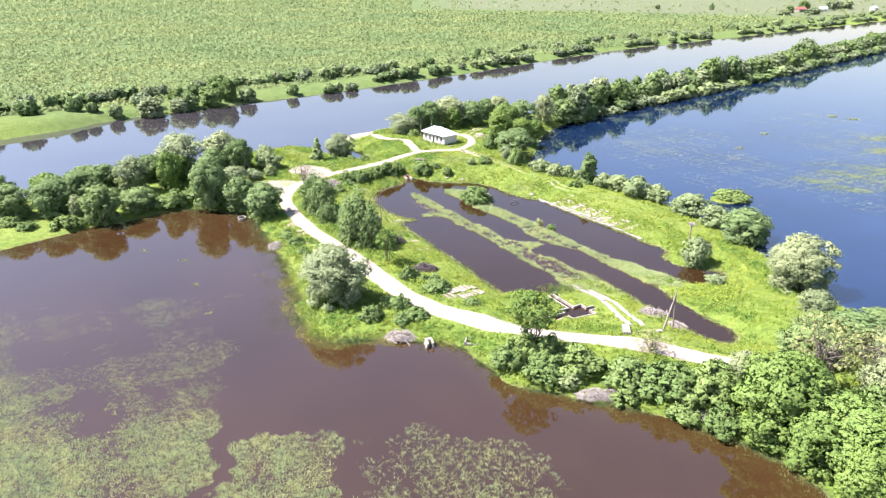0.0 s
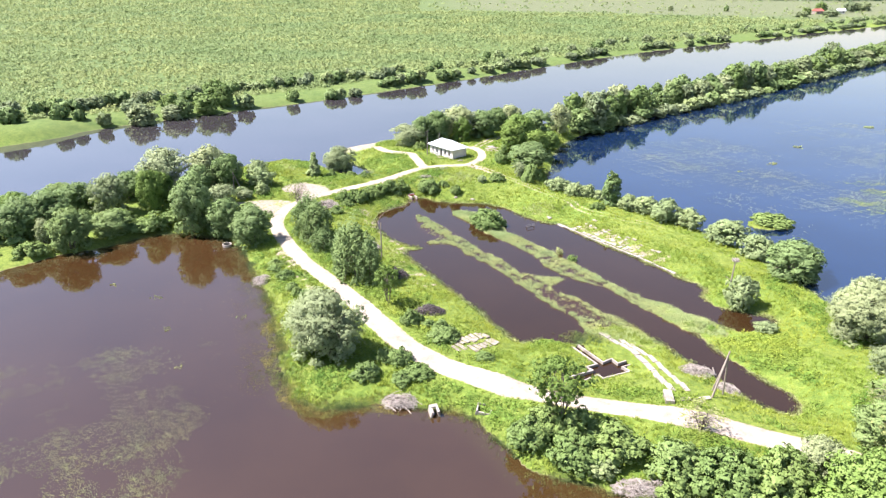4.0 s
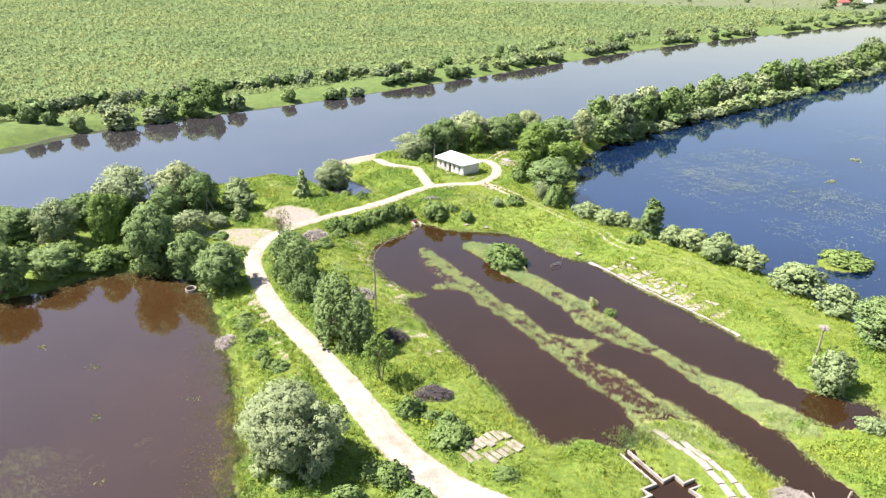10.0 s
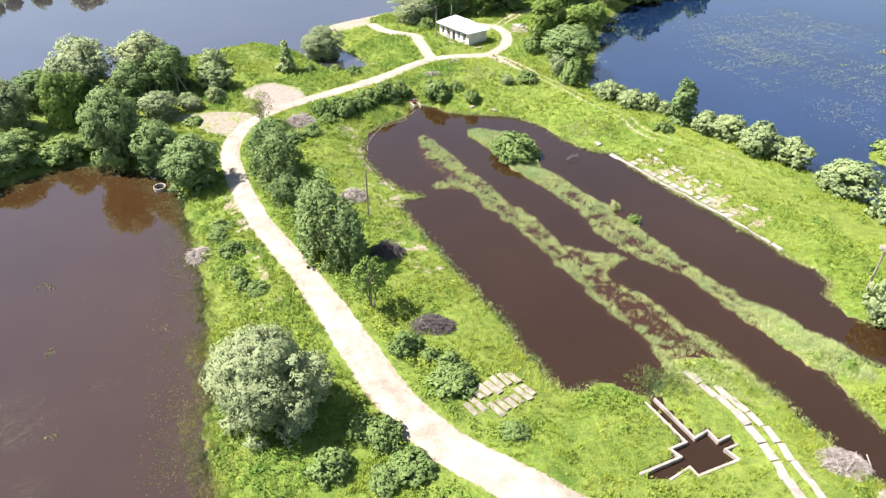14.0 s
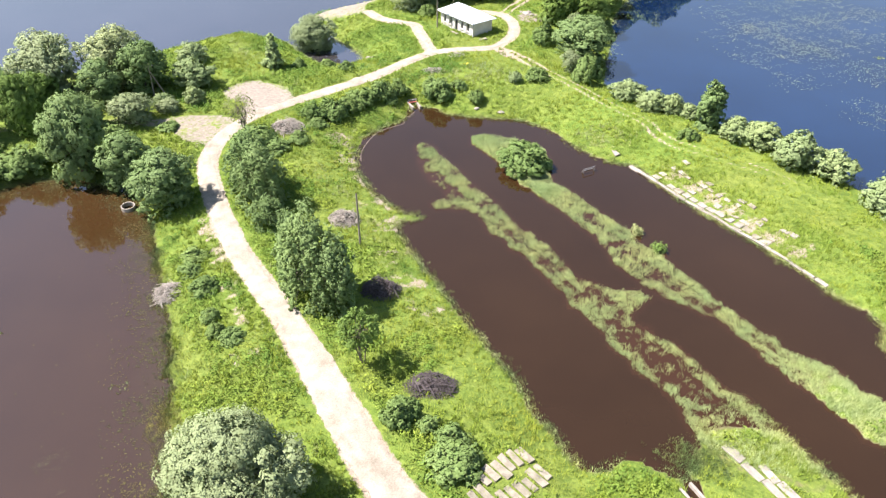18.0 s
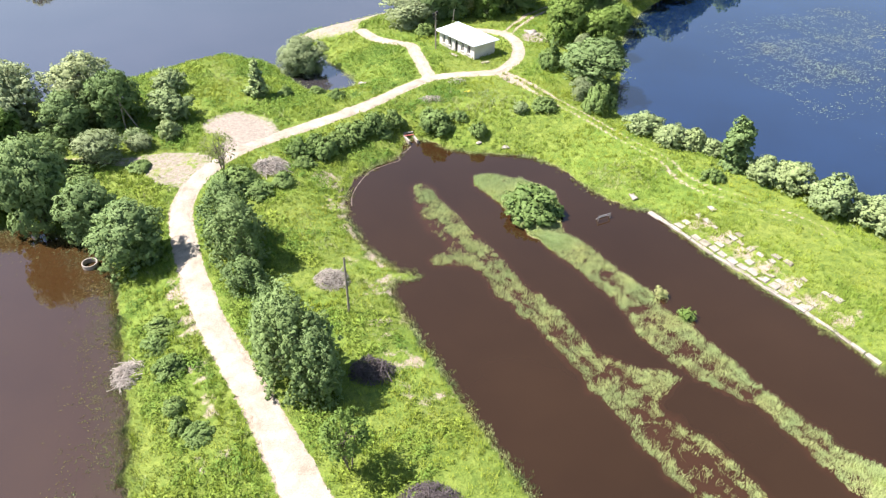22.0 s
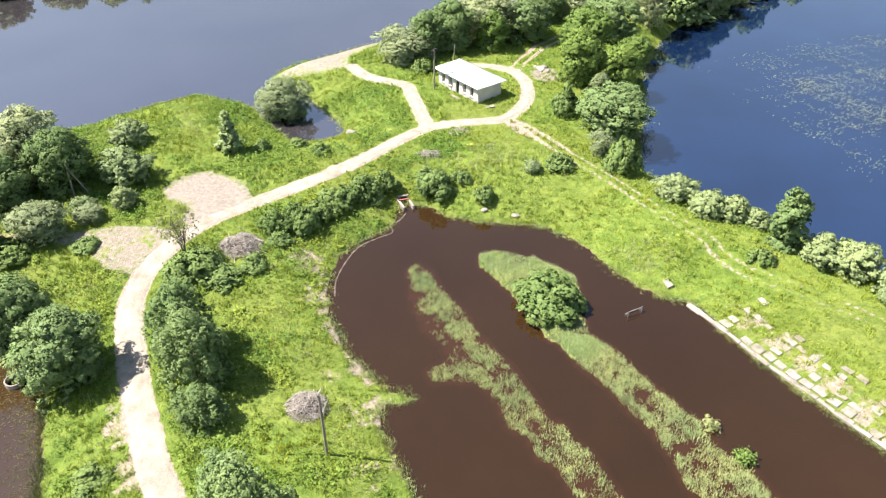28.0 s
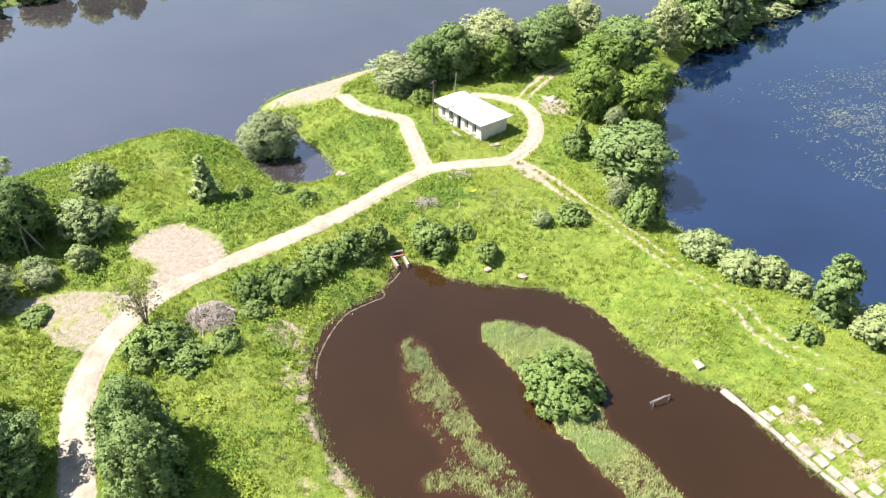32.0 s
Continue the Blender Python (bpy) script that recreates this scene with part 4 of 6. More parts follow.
SOUTH_GROVE = [
    ("b", 42.7, 14.8, 10.3, 11.2), ("b", 48.4, 7.0, 8.1, 12.0), ("t", 50.9, 21.5, 11.2, 10.8), ("t", 58.6, 23.0, 8.0, 9.6),
    ("g", 52.8, 28.8, 6.0, 8.5), ("g", 62.1, 33.6, 5.3, 9.5), ("s", 42.2, 24.1, 4.9, 5.0), ("s", 48.1, 20.2, 3.8, 6.2),
    ("s", 58.4, 19.6, 5.4, 6.9), ("g", 69.0, 38.6, 4.0, 8.1),
    ("u", 45.5, 19.5, 3.6, 6.4), ("u", 54.5, 15.5, 4.4, 7.6), ("t", 56.0, 33.5, 6.0, 7.2), ("s", 65.5, 27.5, 5.6, 7.4), ("u", 61.5, 14.0, 4.6, 8.4), ("u", 60.0, 39.0, 3.2, 6.4), ("g", 66.0, 20.5, 7.4, 8.8), ("s", 53.6, 10.2, 5.0, 6.2),
]
SOUTH_BANK = [
    ("u", 36.3, 21.3, 5.7, 8.8), ("u", 31.7, 23.4, 5.0, 8.8), ("u", 26.9, 25.9, 4.0, 8.0), ("u", 20.4, 29.2, 4.2, 7.7),
    ("f", 14.4, 33.6, 10.4, 7.6), ("u", 13.0, 33.0, 4.6, 6.4), ("u", 16.8, 32.2, 4.0, 5.6), ("u", 10.8, 31.7, 4.3, 5.8), ("u", 15.7, 28.4, 4.0, 6.5), ("u", 38.7, 24.0, 3.7, 7.4),
    ("t", 31.8, 32.5, 3.3, 6.8), ("b", 40.2, 12.8, 5.2, 6.2), ("u", 36.2, 15.8, 3.6, 5.6), ("b", 43.6, 8.2, 6.8, 7.0), ("s", 45.8, 12.2, 5.2, 4.8), ("u", 32.4, 18.8, 2.8, 5.0), ("b", 46.4, 2.6, 6.4, 7.4),
    ("u", 25.6, 22.6, 2.2, 4.2), ("v", 18.4, 26.6, 2.0, 4.0),
]
ISLETS = [
    ("u", 77.0, 113.8, 2.6, 9.6), ("u", 11.7, 113.9, 4.5, 8.8),
]

for table, place, group in ((WEST_GROVE, "between bay and river", "trees of the west grove"), (WEST_GROVE_EDGE, "between bay and river", "trees of the west grove"), (LAKE_CORNER, "at the corner of the lake", "trees at the lake corner"),
                            (MEADOW, "in the river meadow", "meadow shrubs"),
                            (ROAD_TREES, "beside the dirt road", "trees by the road"), (BANK_SHRUBS, "on the grassy road bank", "bank shrubs"),
                            (CULVERT_SHRUBS, "above the pond inlet", "shrubs above the pond"), (LAKE_SHORE, "on the lake shore", "lake shore shrubs"),
                            (LAKE_SHORE_SOUTH, "on the lake shore", "lake shore shrubs"), (BUILDING_GROVE, "behind the white house", "trees behind the house"),
                            (SOUTH_GROVE, "in the thicket at the road's end", "south thicket"), (SOUTH_BANK, "on the bay shore", "bay shore shrubs"),
                            (ISLETS, "on a small islet in the water", "islet shrubs")):
    for row in table:
        plant(*row, place, group)

# ---- distant trees: spit row, far bank, scrub, forest ----
def make_far(name, seed, h, w, mat, lobes_n, per, leaf):
    rs = np.random.default_rng(seed)
    lobes = crown_lobes(rs, lobes_n, w, 0.2, h, 0.17, "dome")
    V, Q, N = full_crown(rs, lobes, per, leaf, 0.8)
    root = empty(name)
    part("trunk", tubes("trunk", trunk_specs(rs, h, 0.02 * h + 0.03, lobes, 1, 2), BARK, 4), BARK, root)
    part("crown", leaf_mesh("crown", V, Q, N, mat), mat, root)
    return [root, h, w, 0]


FAR_STOCK = {"tree": [make_far("willow_tree", 301 + i, 9, 9, m, 34, 110, 0.27) for i, m in enumerate((LEAF_GREEN, LEAF_BANK, LEAF_SILVER, LEAF_GREEN, LEAF_SHRUB))],
             "bush": [make_far("bush", 401 + i, 4, 6, m, 20, 70, 0.26) for i, m in enumerate((LEAF_BANK, LEAF_GREEN, LEAF_PALE))]}
far_rng = random.Random(77)


def plant_far(kind, x, y, h, w, label, group):
    s = far_rng.choice(FAR_STOCK[kind])
    m = pose(x, y, height(x, y) - 0.1, 0, 0, far_rng.uniform(0, 360)) @ Matrix.Diagonal((w / s[2], w / s[2], h / s[1], 1))
    if s[3] == 0:
        ob = s[0]
    else:
        ob = copy_thing(s[0], m)
    ob.matrix_basis = m
    s[3] += 1
    tagged(ob, label, "tree" if kind == "tree" else "shrub", group)


def along(line, step):
    """Points with their sideways directions, every step metres along a line."""
    seg = np.hypot(*np.diff(line, axis=0).T)
    s = np.r_[0, np.cumsum(seg)]
    out = []
    for d in np.arange(0, s[-1], step):
        i = min(np.searchsorted(s, d, "right") - 1, len(seg) - 1)
        t = (d - s[i]) / seg[i]
        p, q = line[i], line[i + 1]
        k = (q - p) / seg[i]
        out.append((p + (q - p) * t, np.array([-k[1], k[0]])))
    return out


spit_mid = smooth_line([(50, 212), (70, 236), (106, 270), (144, 303), (195, 351), (246, 399), (326, 474), (455, 595), (600, 725)], False, 4)
for i, (p, side) in enumerate(along(spit_mid, 5.2)):
    if p[0] > 560:
        break
    p = p + side * (2.6 if i % 2 else -2.6) + side * far_rng.uniform(-1.2, 1.2)
    big = 0.55 + 0.45 * math.sin(i * 0.41) * math.sin(i * 0.13 + 1) + far_rng.uniform(-0.2, 0.3)
    plant_far("tree", p[0], p[1], 6.0 + 6.5 * max(0, big) * far_rng.uniform(0.6, 1.15), far_rng.uniform(7, 11), "leafy green willow on the narrow spit between river and lake", "trees of the spit")
for p, side in along(smooth_line([(57, 214.5), (81, 237), (114, 263.5), (152, 297), (203, 345), (260, 399), (331, 465), (460, 586)], False, 4), 8.5):
    q = p + side * far_rng.uniform(-0.6, 2.0)
    plant_far("bush", q[0], q[1], far_rng.uniform(2.4, 5.0), far_rng.uniform(7, 11), "green willow bush overhanging the lake shore of the spit", "bushes of the spit")
for x, y, h, w in ((-138, 226, 5, 7), (-131, 226, 3.5, 5), (-122, 226, 4.5, 6), (-110, 232, 8.5, 12), (-102, 241, 6, 8), (-99, 246, 7, 8), (-92, 252, 8, 10), (-87, 262, 9, 9), (-93, 270, 9, 10),
                   (-79, 264, 5, 8), (-62, 279, 4, 6), (-46, 288, 4, 7), (-42, 290, 4.5, 6), (-36, 295, 4, 7), (-105, 250, 7, 9), (-118, 243, 5, 9), (-150, 215, 5, 8), (-140, 240, 5, 8)):
    plant_far("bush" if h < 6 else "tree", x, y, h, w, "grey-green willow bush on the far river bank", "far bank bushes")
far_bank = smooth_line([(-21, 312), (19, 351), (71, 406), (139, 475), (221, 541), (285, 591), (369, 661), (423, 699), (520, 779), (640, 881)], False, 4)
for i, (p, side) in enumerate(along(far_bank, 6.5)):
    if math.sin(i * 0.5) + far_rng.uniform(-1, 1.3) > -0.25:
        q = p + side * far_rng.uniform(3, 7)
        plant_far("bush", q[0], q[1], far_rng.uniform(2.6, 5.2), far_rng.uniform(5, 10), "low green willow bush at the far water's edge", "far bank bushes")
    if i % 2 == 0:
        q = p + side * far_rng.uniform(24, 40)
        plant_far("bush", q[0], q[1], far_rng.uniform(2.5, 5), far_rng.uniform(5, 9), "green bush along the edge of the scrub field", "field edge bushes")
for i, (p, side) in enumerate(along(smooth_line([(-230, 152), (-160, 218), (-140, 246), (-110, 272), (-75, 305), (-21, 345)], False, 4), 6)):
    q = p + side * far_rng.uniform(-3, 10)
    plant_far("bush", q[0], q[1], far_rng.uniform(3, 5.5), far_rng.uniform(6, 10), "green bush along the edge of the scrub field", "field edge bushes")
for x, y, h, w in ((160, 512, 8, 9), (505, 935, 14, 14), (520, 960, 12, 16), (470, 900, 9, 12), (560, 960, 13, 20), (590, 985, 12, 22), (440, 850, 7, 16), (480, 860, 8, 20), (400, 980, 8, 8), (330, 1000, 7, 9)):
    plant_far("tree", x, y, h, w, "lone dark green tree in the distant meadow", "meadow trees")


def clumps(name, x, y, size, tall, mat, per, label, category, rs, flat=0.35):
    """Many small bushes as one object: a few leaf diamonds each."""
    n = len(x)
    z = sample(GZ, x, y)
    X, Y, Z, Sz, T = (np.repeat(a, per) for a in (x, y, z, size, tall))
    d = rs.normal(size=(n * per, 3))
    d /= np.linalg.norm(d, axis=1)[:, None]
    d[:, 2] = np.abs(d[:, 2])
    pos = np.stack([X, Y, Z], 1) + d * np.stack([Sz, Sz, T], 1) * rs.uniform(0.55, 1.0, (n * per, 1))
    nor = d + rs.normal(size=(n * per, 3)) * 0.5
    nor /= np.linalg.norm(nor, axis=1)[:, None]
    t1 = np.cross(nor, rs.normal(size=(n * per, 3)))
    t1 /= np.linalg.norm(t1, axis=1)[:, None]
    t2 = np.cross(nor, t1)
    s = (Sz * flat * rs.uniform(0.6, 1.4, n * per))[:, None]
    V = np.stack([pos - t1 * s, pos + t1 * s, pos + t2 * s * 1.1], 1).reshape(-1, 3)
    soft = 0.8 * d + 0.3 * nor + (0, 0, 0.25)
    soft /= np.linalg.norm(soft, axis=1)[:, None]
    tagged(new(name, leaf_mesh(name, V, np.arange(len(V)).reshape(-1, 3), np.repeat(soft, 3, 0), mat)), label, category, kind="stuff")


rs = np.random.default_rng(8)
n = 96000
dist = np.exp(rs.uniform(math.log(250), math.log(1750), n))
side = rs.uniform(-0.8, 0.75, n)
x, y = dist * side, dist * np.sqrt(np.maximum(1 - side**2 * 0.5, 0.1)) - 30
across = y - (310 + 0.92 * (x + 21))
meadow_line = y + 0.25 * x - 930 + 60 * wander(x, y, 190)
keep = (across > 30 + 8 * wander(x, y, 40)) & ~((meadow_line > 20) & (x > -20) & (rs.uniform(size=n) < 0.94)) & (rs.uniform(size=n) < 0.55 + 0.45 * wander(x, y, 35, 3) + 0.25)
x, y, dist = x[keep], y[keep], dist[keep]
size = (0.5 + dist / 520) * rs.uniform(0.5, 1.5, len(x))
clumps("field_scrub", x, y, size, size * rs.uniform(0.8, 1.5, len(x)), LEAF_SCRUB, 12, "light green young birch and willow scrub covering the flood plain", "scrub", rs)
n = 5200
x, y = rs.uniform(-1300, 1900, n), rs.uniform(0, 260, n)
y = 1400 + y + 60 * wander(x, y * 0, 300) - 0.06 * x
size = rs.uniform(4, 8, n)
clumps("far_forest", x, y, size, size * rs.uniform(1.4, 2.4, n), LEAF_FOREST, 14, "dark green forest edge on the horizon", "forest", rs, 0.5)


# ---- ground plants ----
def blades(name, x, y, z, tall, width, spread, per, mat, label, category, rs, lean=0.35):
    """Tufts of pointed blades as one object."""
    n = len(x) * per
    X, Y, Z, T, Wd, Sp = (np.repeat(a, per) for a in (x, y, z, tall, width, spread))
    a, b = rs.uniform(0, 2 * math.pi, n), rs.uniform(0, 2 * math.pi, n)
    r = Sp * np.sqrt(rs.uniform(0, 1, n))
    foot = np.stack([X + r * np.cos(a), Y + r * np.sin(a), Z - 0.04], 1)
    T = T * rs.uniform(0.55, 1.15, n)
    k = lean * rs.uniform(0.2, 1.3, n)
    tip = foot + np.stack([np.cos(b) * k * T, np.sin(b) * k * T, T], 1)
    across = np.stack([-np.sin(b), np.cos(b), np.zeros(n)], 1) * (Wd * rs.uniform(0.6, 1.3, n))[:, None]
    V = np.stack([foot - across, foot + across, tip], 1).reshape(-1, 3)
    tagged(new(name, raw_mesh(name, V, np.arange(len(V)).reshape(-1, 3), mat)), label, category, kind="stuff")


def scatter(rs, n, x0, x1, y0, y1):
    return rs.uniform(x0, x1, n), rs.uniform(y0, y1, n)


rs = np.random.default_rng(17)
x, y = scatter(rs, 330000, -66, 74, 12, 206)
land = (sample(WET.astype(float), x, y) < 0.2) & (sample(ROAD_D, x, y) > 1.15 * road_half(y)) & (sample(GZ, x, y) > 0.12)
lane_d = np.sqrt(dist_line(lane_line, x, y))
yard_poly, sand_poly, beach_poly = (smooth_line(p, True, 3) for p in (YARD, SAND_PATCH, BEACH))
land &= (lane_d > 1.6) & ~inside(sand_poly, x, y) & ~inside(beach_poly, x, y)
land &= ~inside(yard_poly, x, y) | (rs.uniform(size=len(x)) < 0.06)
track_d = np.sqrt(dist_line(track_line, x, y))
track_d = np.minimum(track_d, np.sqrt(dist_line(BACK_TRACK, x, y)))
land &= (np.abs(track_d - 0.85) > 0.5) | (y < 104) | (rs.uniform(size=len(x)) < 0.1)
land &= (dry_spots(x, y) < 0.52) | (rs.uniform(size=len(x)) < 0.35)
for s in strips:
    land &= ~(inside(s, x, y) & (y > 64))
land &= rs.uniform(size=len(x)) < 0.62 + 0.3 * wander(x, y, 5.5, 1)
x, y = x[land][:110000], y[land][:110000]
z = sample(GZ, x, y)
lush = 0.5 + 0.5 * wander(x, y, 7, 4)
blades("grass", x, y, z, 0.12 + 0.38 * np.clip(lush, 0, 1) ** 2 * rs.uniform(0.5, 1.2, len(x)), np.full(len(x), 0.045), np.full(len(x), 0.33), 6, GRASS,
       "tall rough bright green meadow grass", "grass", rs, 0.6)

# taller tussocks, with pale seed heads in places
pick = np.flatnonzero(rs.uniform(size=len(x)) < np.clip(0.16 + 0.5 * wander(x, y, 4.2, 13) + 0.3 * wander(x, y, 1.5, 3), 0.02, 0.6))[:24000]
blades("tussock_grass", x[pick], y[pick], z[pick], rs.uniform(0.4, 0.8, len(pick)), np.full(len(pick), 0.03), np.full(len(pick), 0.26), 13, TUSSOCK,
       "knee-high tussocks of lush yellow-green grass", "grass", rs, 0.5)
tall = np.exp(-(((x - 6) / 7.5) ** 2 + ((y - 143) / 3.2) ** 2)) + np.exp(-(((x - 24.5) / 4.2) ** 2 + ((y - 122) / 2.6) ** 2)) + 0.25 * np.clip(wander(x, y, 6, 21), 0, 1) * (x < -8)
pick = np.flatnonzero(rs.uniform(size=len(x)) < 0.8 * tall * np.clip(0.6 + 0.6 * wander(x, y, 1.4, 2), 0, 1))[:9000]
blades("seed_grass", x[pick], y[pick], z[pick], rs.uniform(0.5, 0.85, len(pick)), np.full(len(pick), 0.02), np.full(len(pick), 0.26), 12, SEED_GRASS,
       "pale grey-green tall grass with seed heads", "grass", rs, 0.3)

# leafy weeds in thick patches
x, y = scatter(rs, 130000, -64, 72, 14, 204)
ok = (sample(WET.astype(float), x, y) < 0.1) & (sample(ROAD_D, x, y) > 1.6 * road_half(y)) & (sample(GZ, x, y) > 0.25) & ~inside(sand_poly, x, y) & ~inside(yard_poly, x, y) & ~inside(beach_poly, x, y)
for s in strips:
    ok &= ~(inside(s, x, y) & (y > 64))
ok &= (wander(x, y, 6.5, 7) + 0.5 * wander(x, y, 2.1, 3) + 0.3 * ((x < -17) & (y < 106)) > -0.02) & (np.sqrt(dist_line(track_line, x, y)) > 1.8)
works = np.minimum(np.hypot(x - 24, y - 51) - 6.5, np.hypot(x - 31, y - 49) - 7)
ok &= ~((x > 2) & (y > 92) & (rs.uniform(size=len(x)) < 0.75))
ok &= (works > 0) & (np.hypot(x - 5, y - 56) > 4) & ~((x > 30) & (x < 52) & (y > 86) & (y < 114) & (rs.uniform(size=len(x)) < 0.8))
x, y = x[ok][:34000], y[ok][:34000]
size = 0.65 * rs.uniform(0.3, 1.0, len(x)) ** 1.6 + 0.12
clumps("leafy_weeds", x, y, size, size * rs.uniform(0.8, 1.5, len(x)), LEAF_WEEDS, 19, "knee-high leafy green weeds in the grass", "weeds", rs, 0.19)

# reeds: on the strips, along the shores
x, y = scatter(rs, 220000, -20, 62, 34, 140)
on = np.zeros(len(x), bool)
edge = np.full(len(x), 9.0)
for s in strips:
    on |= inside(s, x, y)
    edge = np.minimum(edge, np.sqrt(dist_line(s, x, y, True)))
west_end = inside(strips[1], x, y) & (y > 84)
thick = 0.58 + 0.7 * wander(x, y, 2.6, 2) + 0.6 * wander(x, y, 0.9, 6) + 0.35 * ease(1.3, 0.4, edge) - 0.06 * west_end
thick = np.where(west_end & (y > 104), 0.2 + 1.1 * wander(x, y, 1.7, 5) + 0.5 * wander(x, y, 0.7, 2) + 0.45 * ease(-1.6, -0.4, x + 0.58 * (y - 112)), thick)
thick = np.where(inside(strips[0], x, y) & (y > 101), 0.9, thick)
thick = np.where((edge > 1.4) & inside(strips[1], x, y) & (y > 66) & (y < 79), 0.04 + 0.25 * wander(x, y, 0.8, 3), thick)
ok = on & (y > 58) & (edge > 0.25) & (rs.uniform(size=len(x)) < np.clip(thick, 0.02, 1))
x, y = x[ok][:36000], y[ok][:36000]
z = np.maximum(sample(GZ, x, y), -0.05)
blades("strip_reeds", x, y, z, rs.uniform(0.25, 0.55, len(x)), np.full(len(x), 0.023), np.full(len(x), 0.34), 14, REED, "pale green reeds on low strips between the pond channels", "reeds", rs, 0.35)

shores = []
for line, reach, count, power in ((pond, 0.4, 4200, 1.0), (lake, 1.2, 2500, 1.0), (river, 1.0, 2500, 1.0)):
    pts = [p for p in along(np.vstack([line, line[:1]]), 0.25) if -70 < p[0][0] < 75 and 0 < p[0][1] < 205]
    pick = rs.integers(0, len(pts), count)
    base = np.array([pts[i][0] for i in pick])
    nor = np.array([pts[i][1] for i in pick])
    shores.append(base + nor * (rs.normal(size=count) * reach * rs.uniform(0.1, 1.0, count) ** power)[:, None])
xy = np.vstack(shores)
ok = (0.42 + 0.7 * wander(xy[:, 0], xy[:, 1], 3.1, 9) + rs.uniform(-0.3, 0.3, len(xy)) > 0.3) & (sample(ROAD_D, xy[:, 0], xy[:, 1]) > 2.4)
x, y = xy[ok, 0], xy[ok, 1]
z = np.maximum(sample(GZ, x, y), -0.05)
blades("shore_reeds", x, y, z, rs.uniform(0.18, 0.42, len(x)), np.full(len(x), 0.028), np.full(len(x), 0.3), 8, REED, "pale green reeds and sedge fringing the shores", "reeds", rs, 0.4)

# dull sedge along the bay
pts = [p for p in along(np.vstack([bay, bay[:1]]), 0.25) if -70 < p[0][0] < 75 and 0 < p[0][1] < 205]
pick = rs.integers(0, len(pts), 11000)
xy = np.array([pts[i][0] + pts[i][1] * rs.normal() * 1.2 * rs.uniform(0.1, 1.0) ** 1.8 for i in pick])
rim = along(np.vstack([pond, pond[:1]]), 0.25)
xy = np.vstack([xy, [rim[i][0] + rim[i][1] * rs.normal() * 0.4 for i in rs.integers(0, len(rim), 6500)]])
ok = (0.42 + 0.7 * wander(xy[:, 0], xy[:, 1], 3.1, 9) + rs.uniform(-0.3, 0.3, len(xy)) > 0.3) & (sample(ROAD_D, xy[:, 0], xy[:, 1]) > 2.4)
x, y = xy[ok, 0], xy[ok, 1]
blades("bay_sedge", x, y, np.maximum(sample(GZ, x, y), -0.05), rs.uniform(0.2, 0.5, len(x)), np.full(len(x), 0.022), np.full(len(x), 0.3), 9, BAY_SEDGE, "dull green sedge fringing the bay and the pond", "sedge", rs, 0.4)

# olive sedge standing in the shallows below the big willow
x, y = scatter(rs, 26000, -31, -6, 38, 66)
off = np.sqrt(dist_line(bay, x, y))
ok = (off < 1.7 + 1.0 * wander(x, y, 3, 6)) & (rs.uniform(size=len(x)) < 0.75 * ease(4.0, 0.5, off) + 0.3 * wander(x, y, 1.2, 2)) & (sample(GZ, x, y) < 0.5)
x, y = x[ok][:6000], y[ok][:6000]
blades("shallow_sedge", x, y, np.maximum(sample(GZ, x, y), -0.06), rs.uniform(0.15, 0.35, len(x)), np.full(len(x), 0.022), np.full(len(x), 0.34), 11, SEDGE,
       "olive sedge standing in the shallow bay water", "sedge", rs, 0.5)

# emergent weed in the bay
x, y = scatter(rs, 290000, -92, 22, -24, 66)
wx, wy = x + 2.2 * wander(x, y, 3.5, 21) + 1.2 * wander(x, y, 1.2, 5), y + 2.5 * wander(x, y, 4.5, 31) + 1.2 * wander(x, y, 1.3, 9)
west = (wx < -27 - 0.12 * (wy - 5)) & (wy < 62 + 0.1 * x)
mid = (wx > -25) & (wx < -12) & (wy < 17.5 - 0.35 * np.abs(wx + 18))
east = (wx > -9) & (wx < 13) & (wy < 19 - 0.5 * np.abs(wx + 2)) & (rs.uniform(size=len(x)) < 0.25)
dense = -1.5 * ease(2, -20, y + 4 * wander(x, y, 4, 2)) + 0.5 + 0.75 * wander(x, y, 7.5, 12) + 0.4 * wander(x, y, 2.3, 4) + 0.6 * ease(34, 6, y) - 0.36 * ease(36, 64, y) - 0.26
ok = (west | mid | east) & (rs.uniform(size=len(x)) < np.clip(dense, 0.0, 1)) & (sample(WET.astype(float), x, y) > 0.9)
x, y = x[ok][:60000], y[ok][:60000]
blades("bay_weed", x, y, np.zeros(len(x)), 0.08 + 0.22 * rs.uniform(0, 1, len(x)) * ease(40, 8, y), np.full(len(x), 0.032), np.full(len(x), 0.34), 9, WEED,
       "pale green water weed breaking the surface of the bay", "water weed", rs, 0.8)


def floating(name, x, y, size, mat, label, rs, drift=None, long=1.5):
    n = len(x)
    th = rs.uniform(0, 6.3, n) if drift is None else drift + rs.normal(size=n) * 0.35
    a, s = rs.uniform(0, 6.3, n), size * rs.uniform(0.5, 1.4, n)
    V = []
    for k in range(4):
        w = a + k * math.pi / 2
        r = s * rs.uniform(0.5, 1.1, n)
        u, v = long * r * np.cos(w), r * np.sin(w)
        V.append(np.stack([x + u * np.cos(th) - v * np.sin(th), y + u * np.sin(th) + v * np.cos(th), 0.015 + rs.uniform(0, 0.02, n)], 1))
    V = np.stack(V, 1).reshape(-1, 3)
    tagged(new(name, raw_mesh(name, V, np.arange(4 * n).reshape(n, 4), mat)), label, "water weed", kind="stuff")


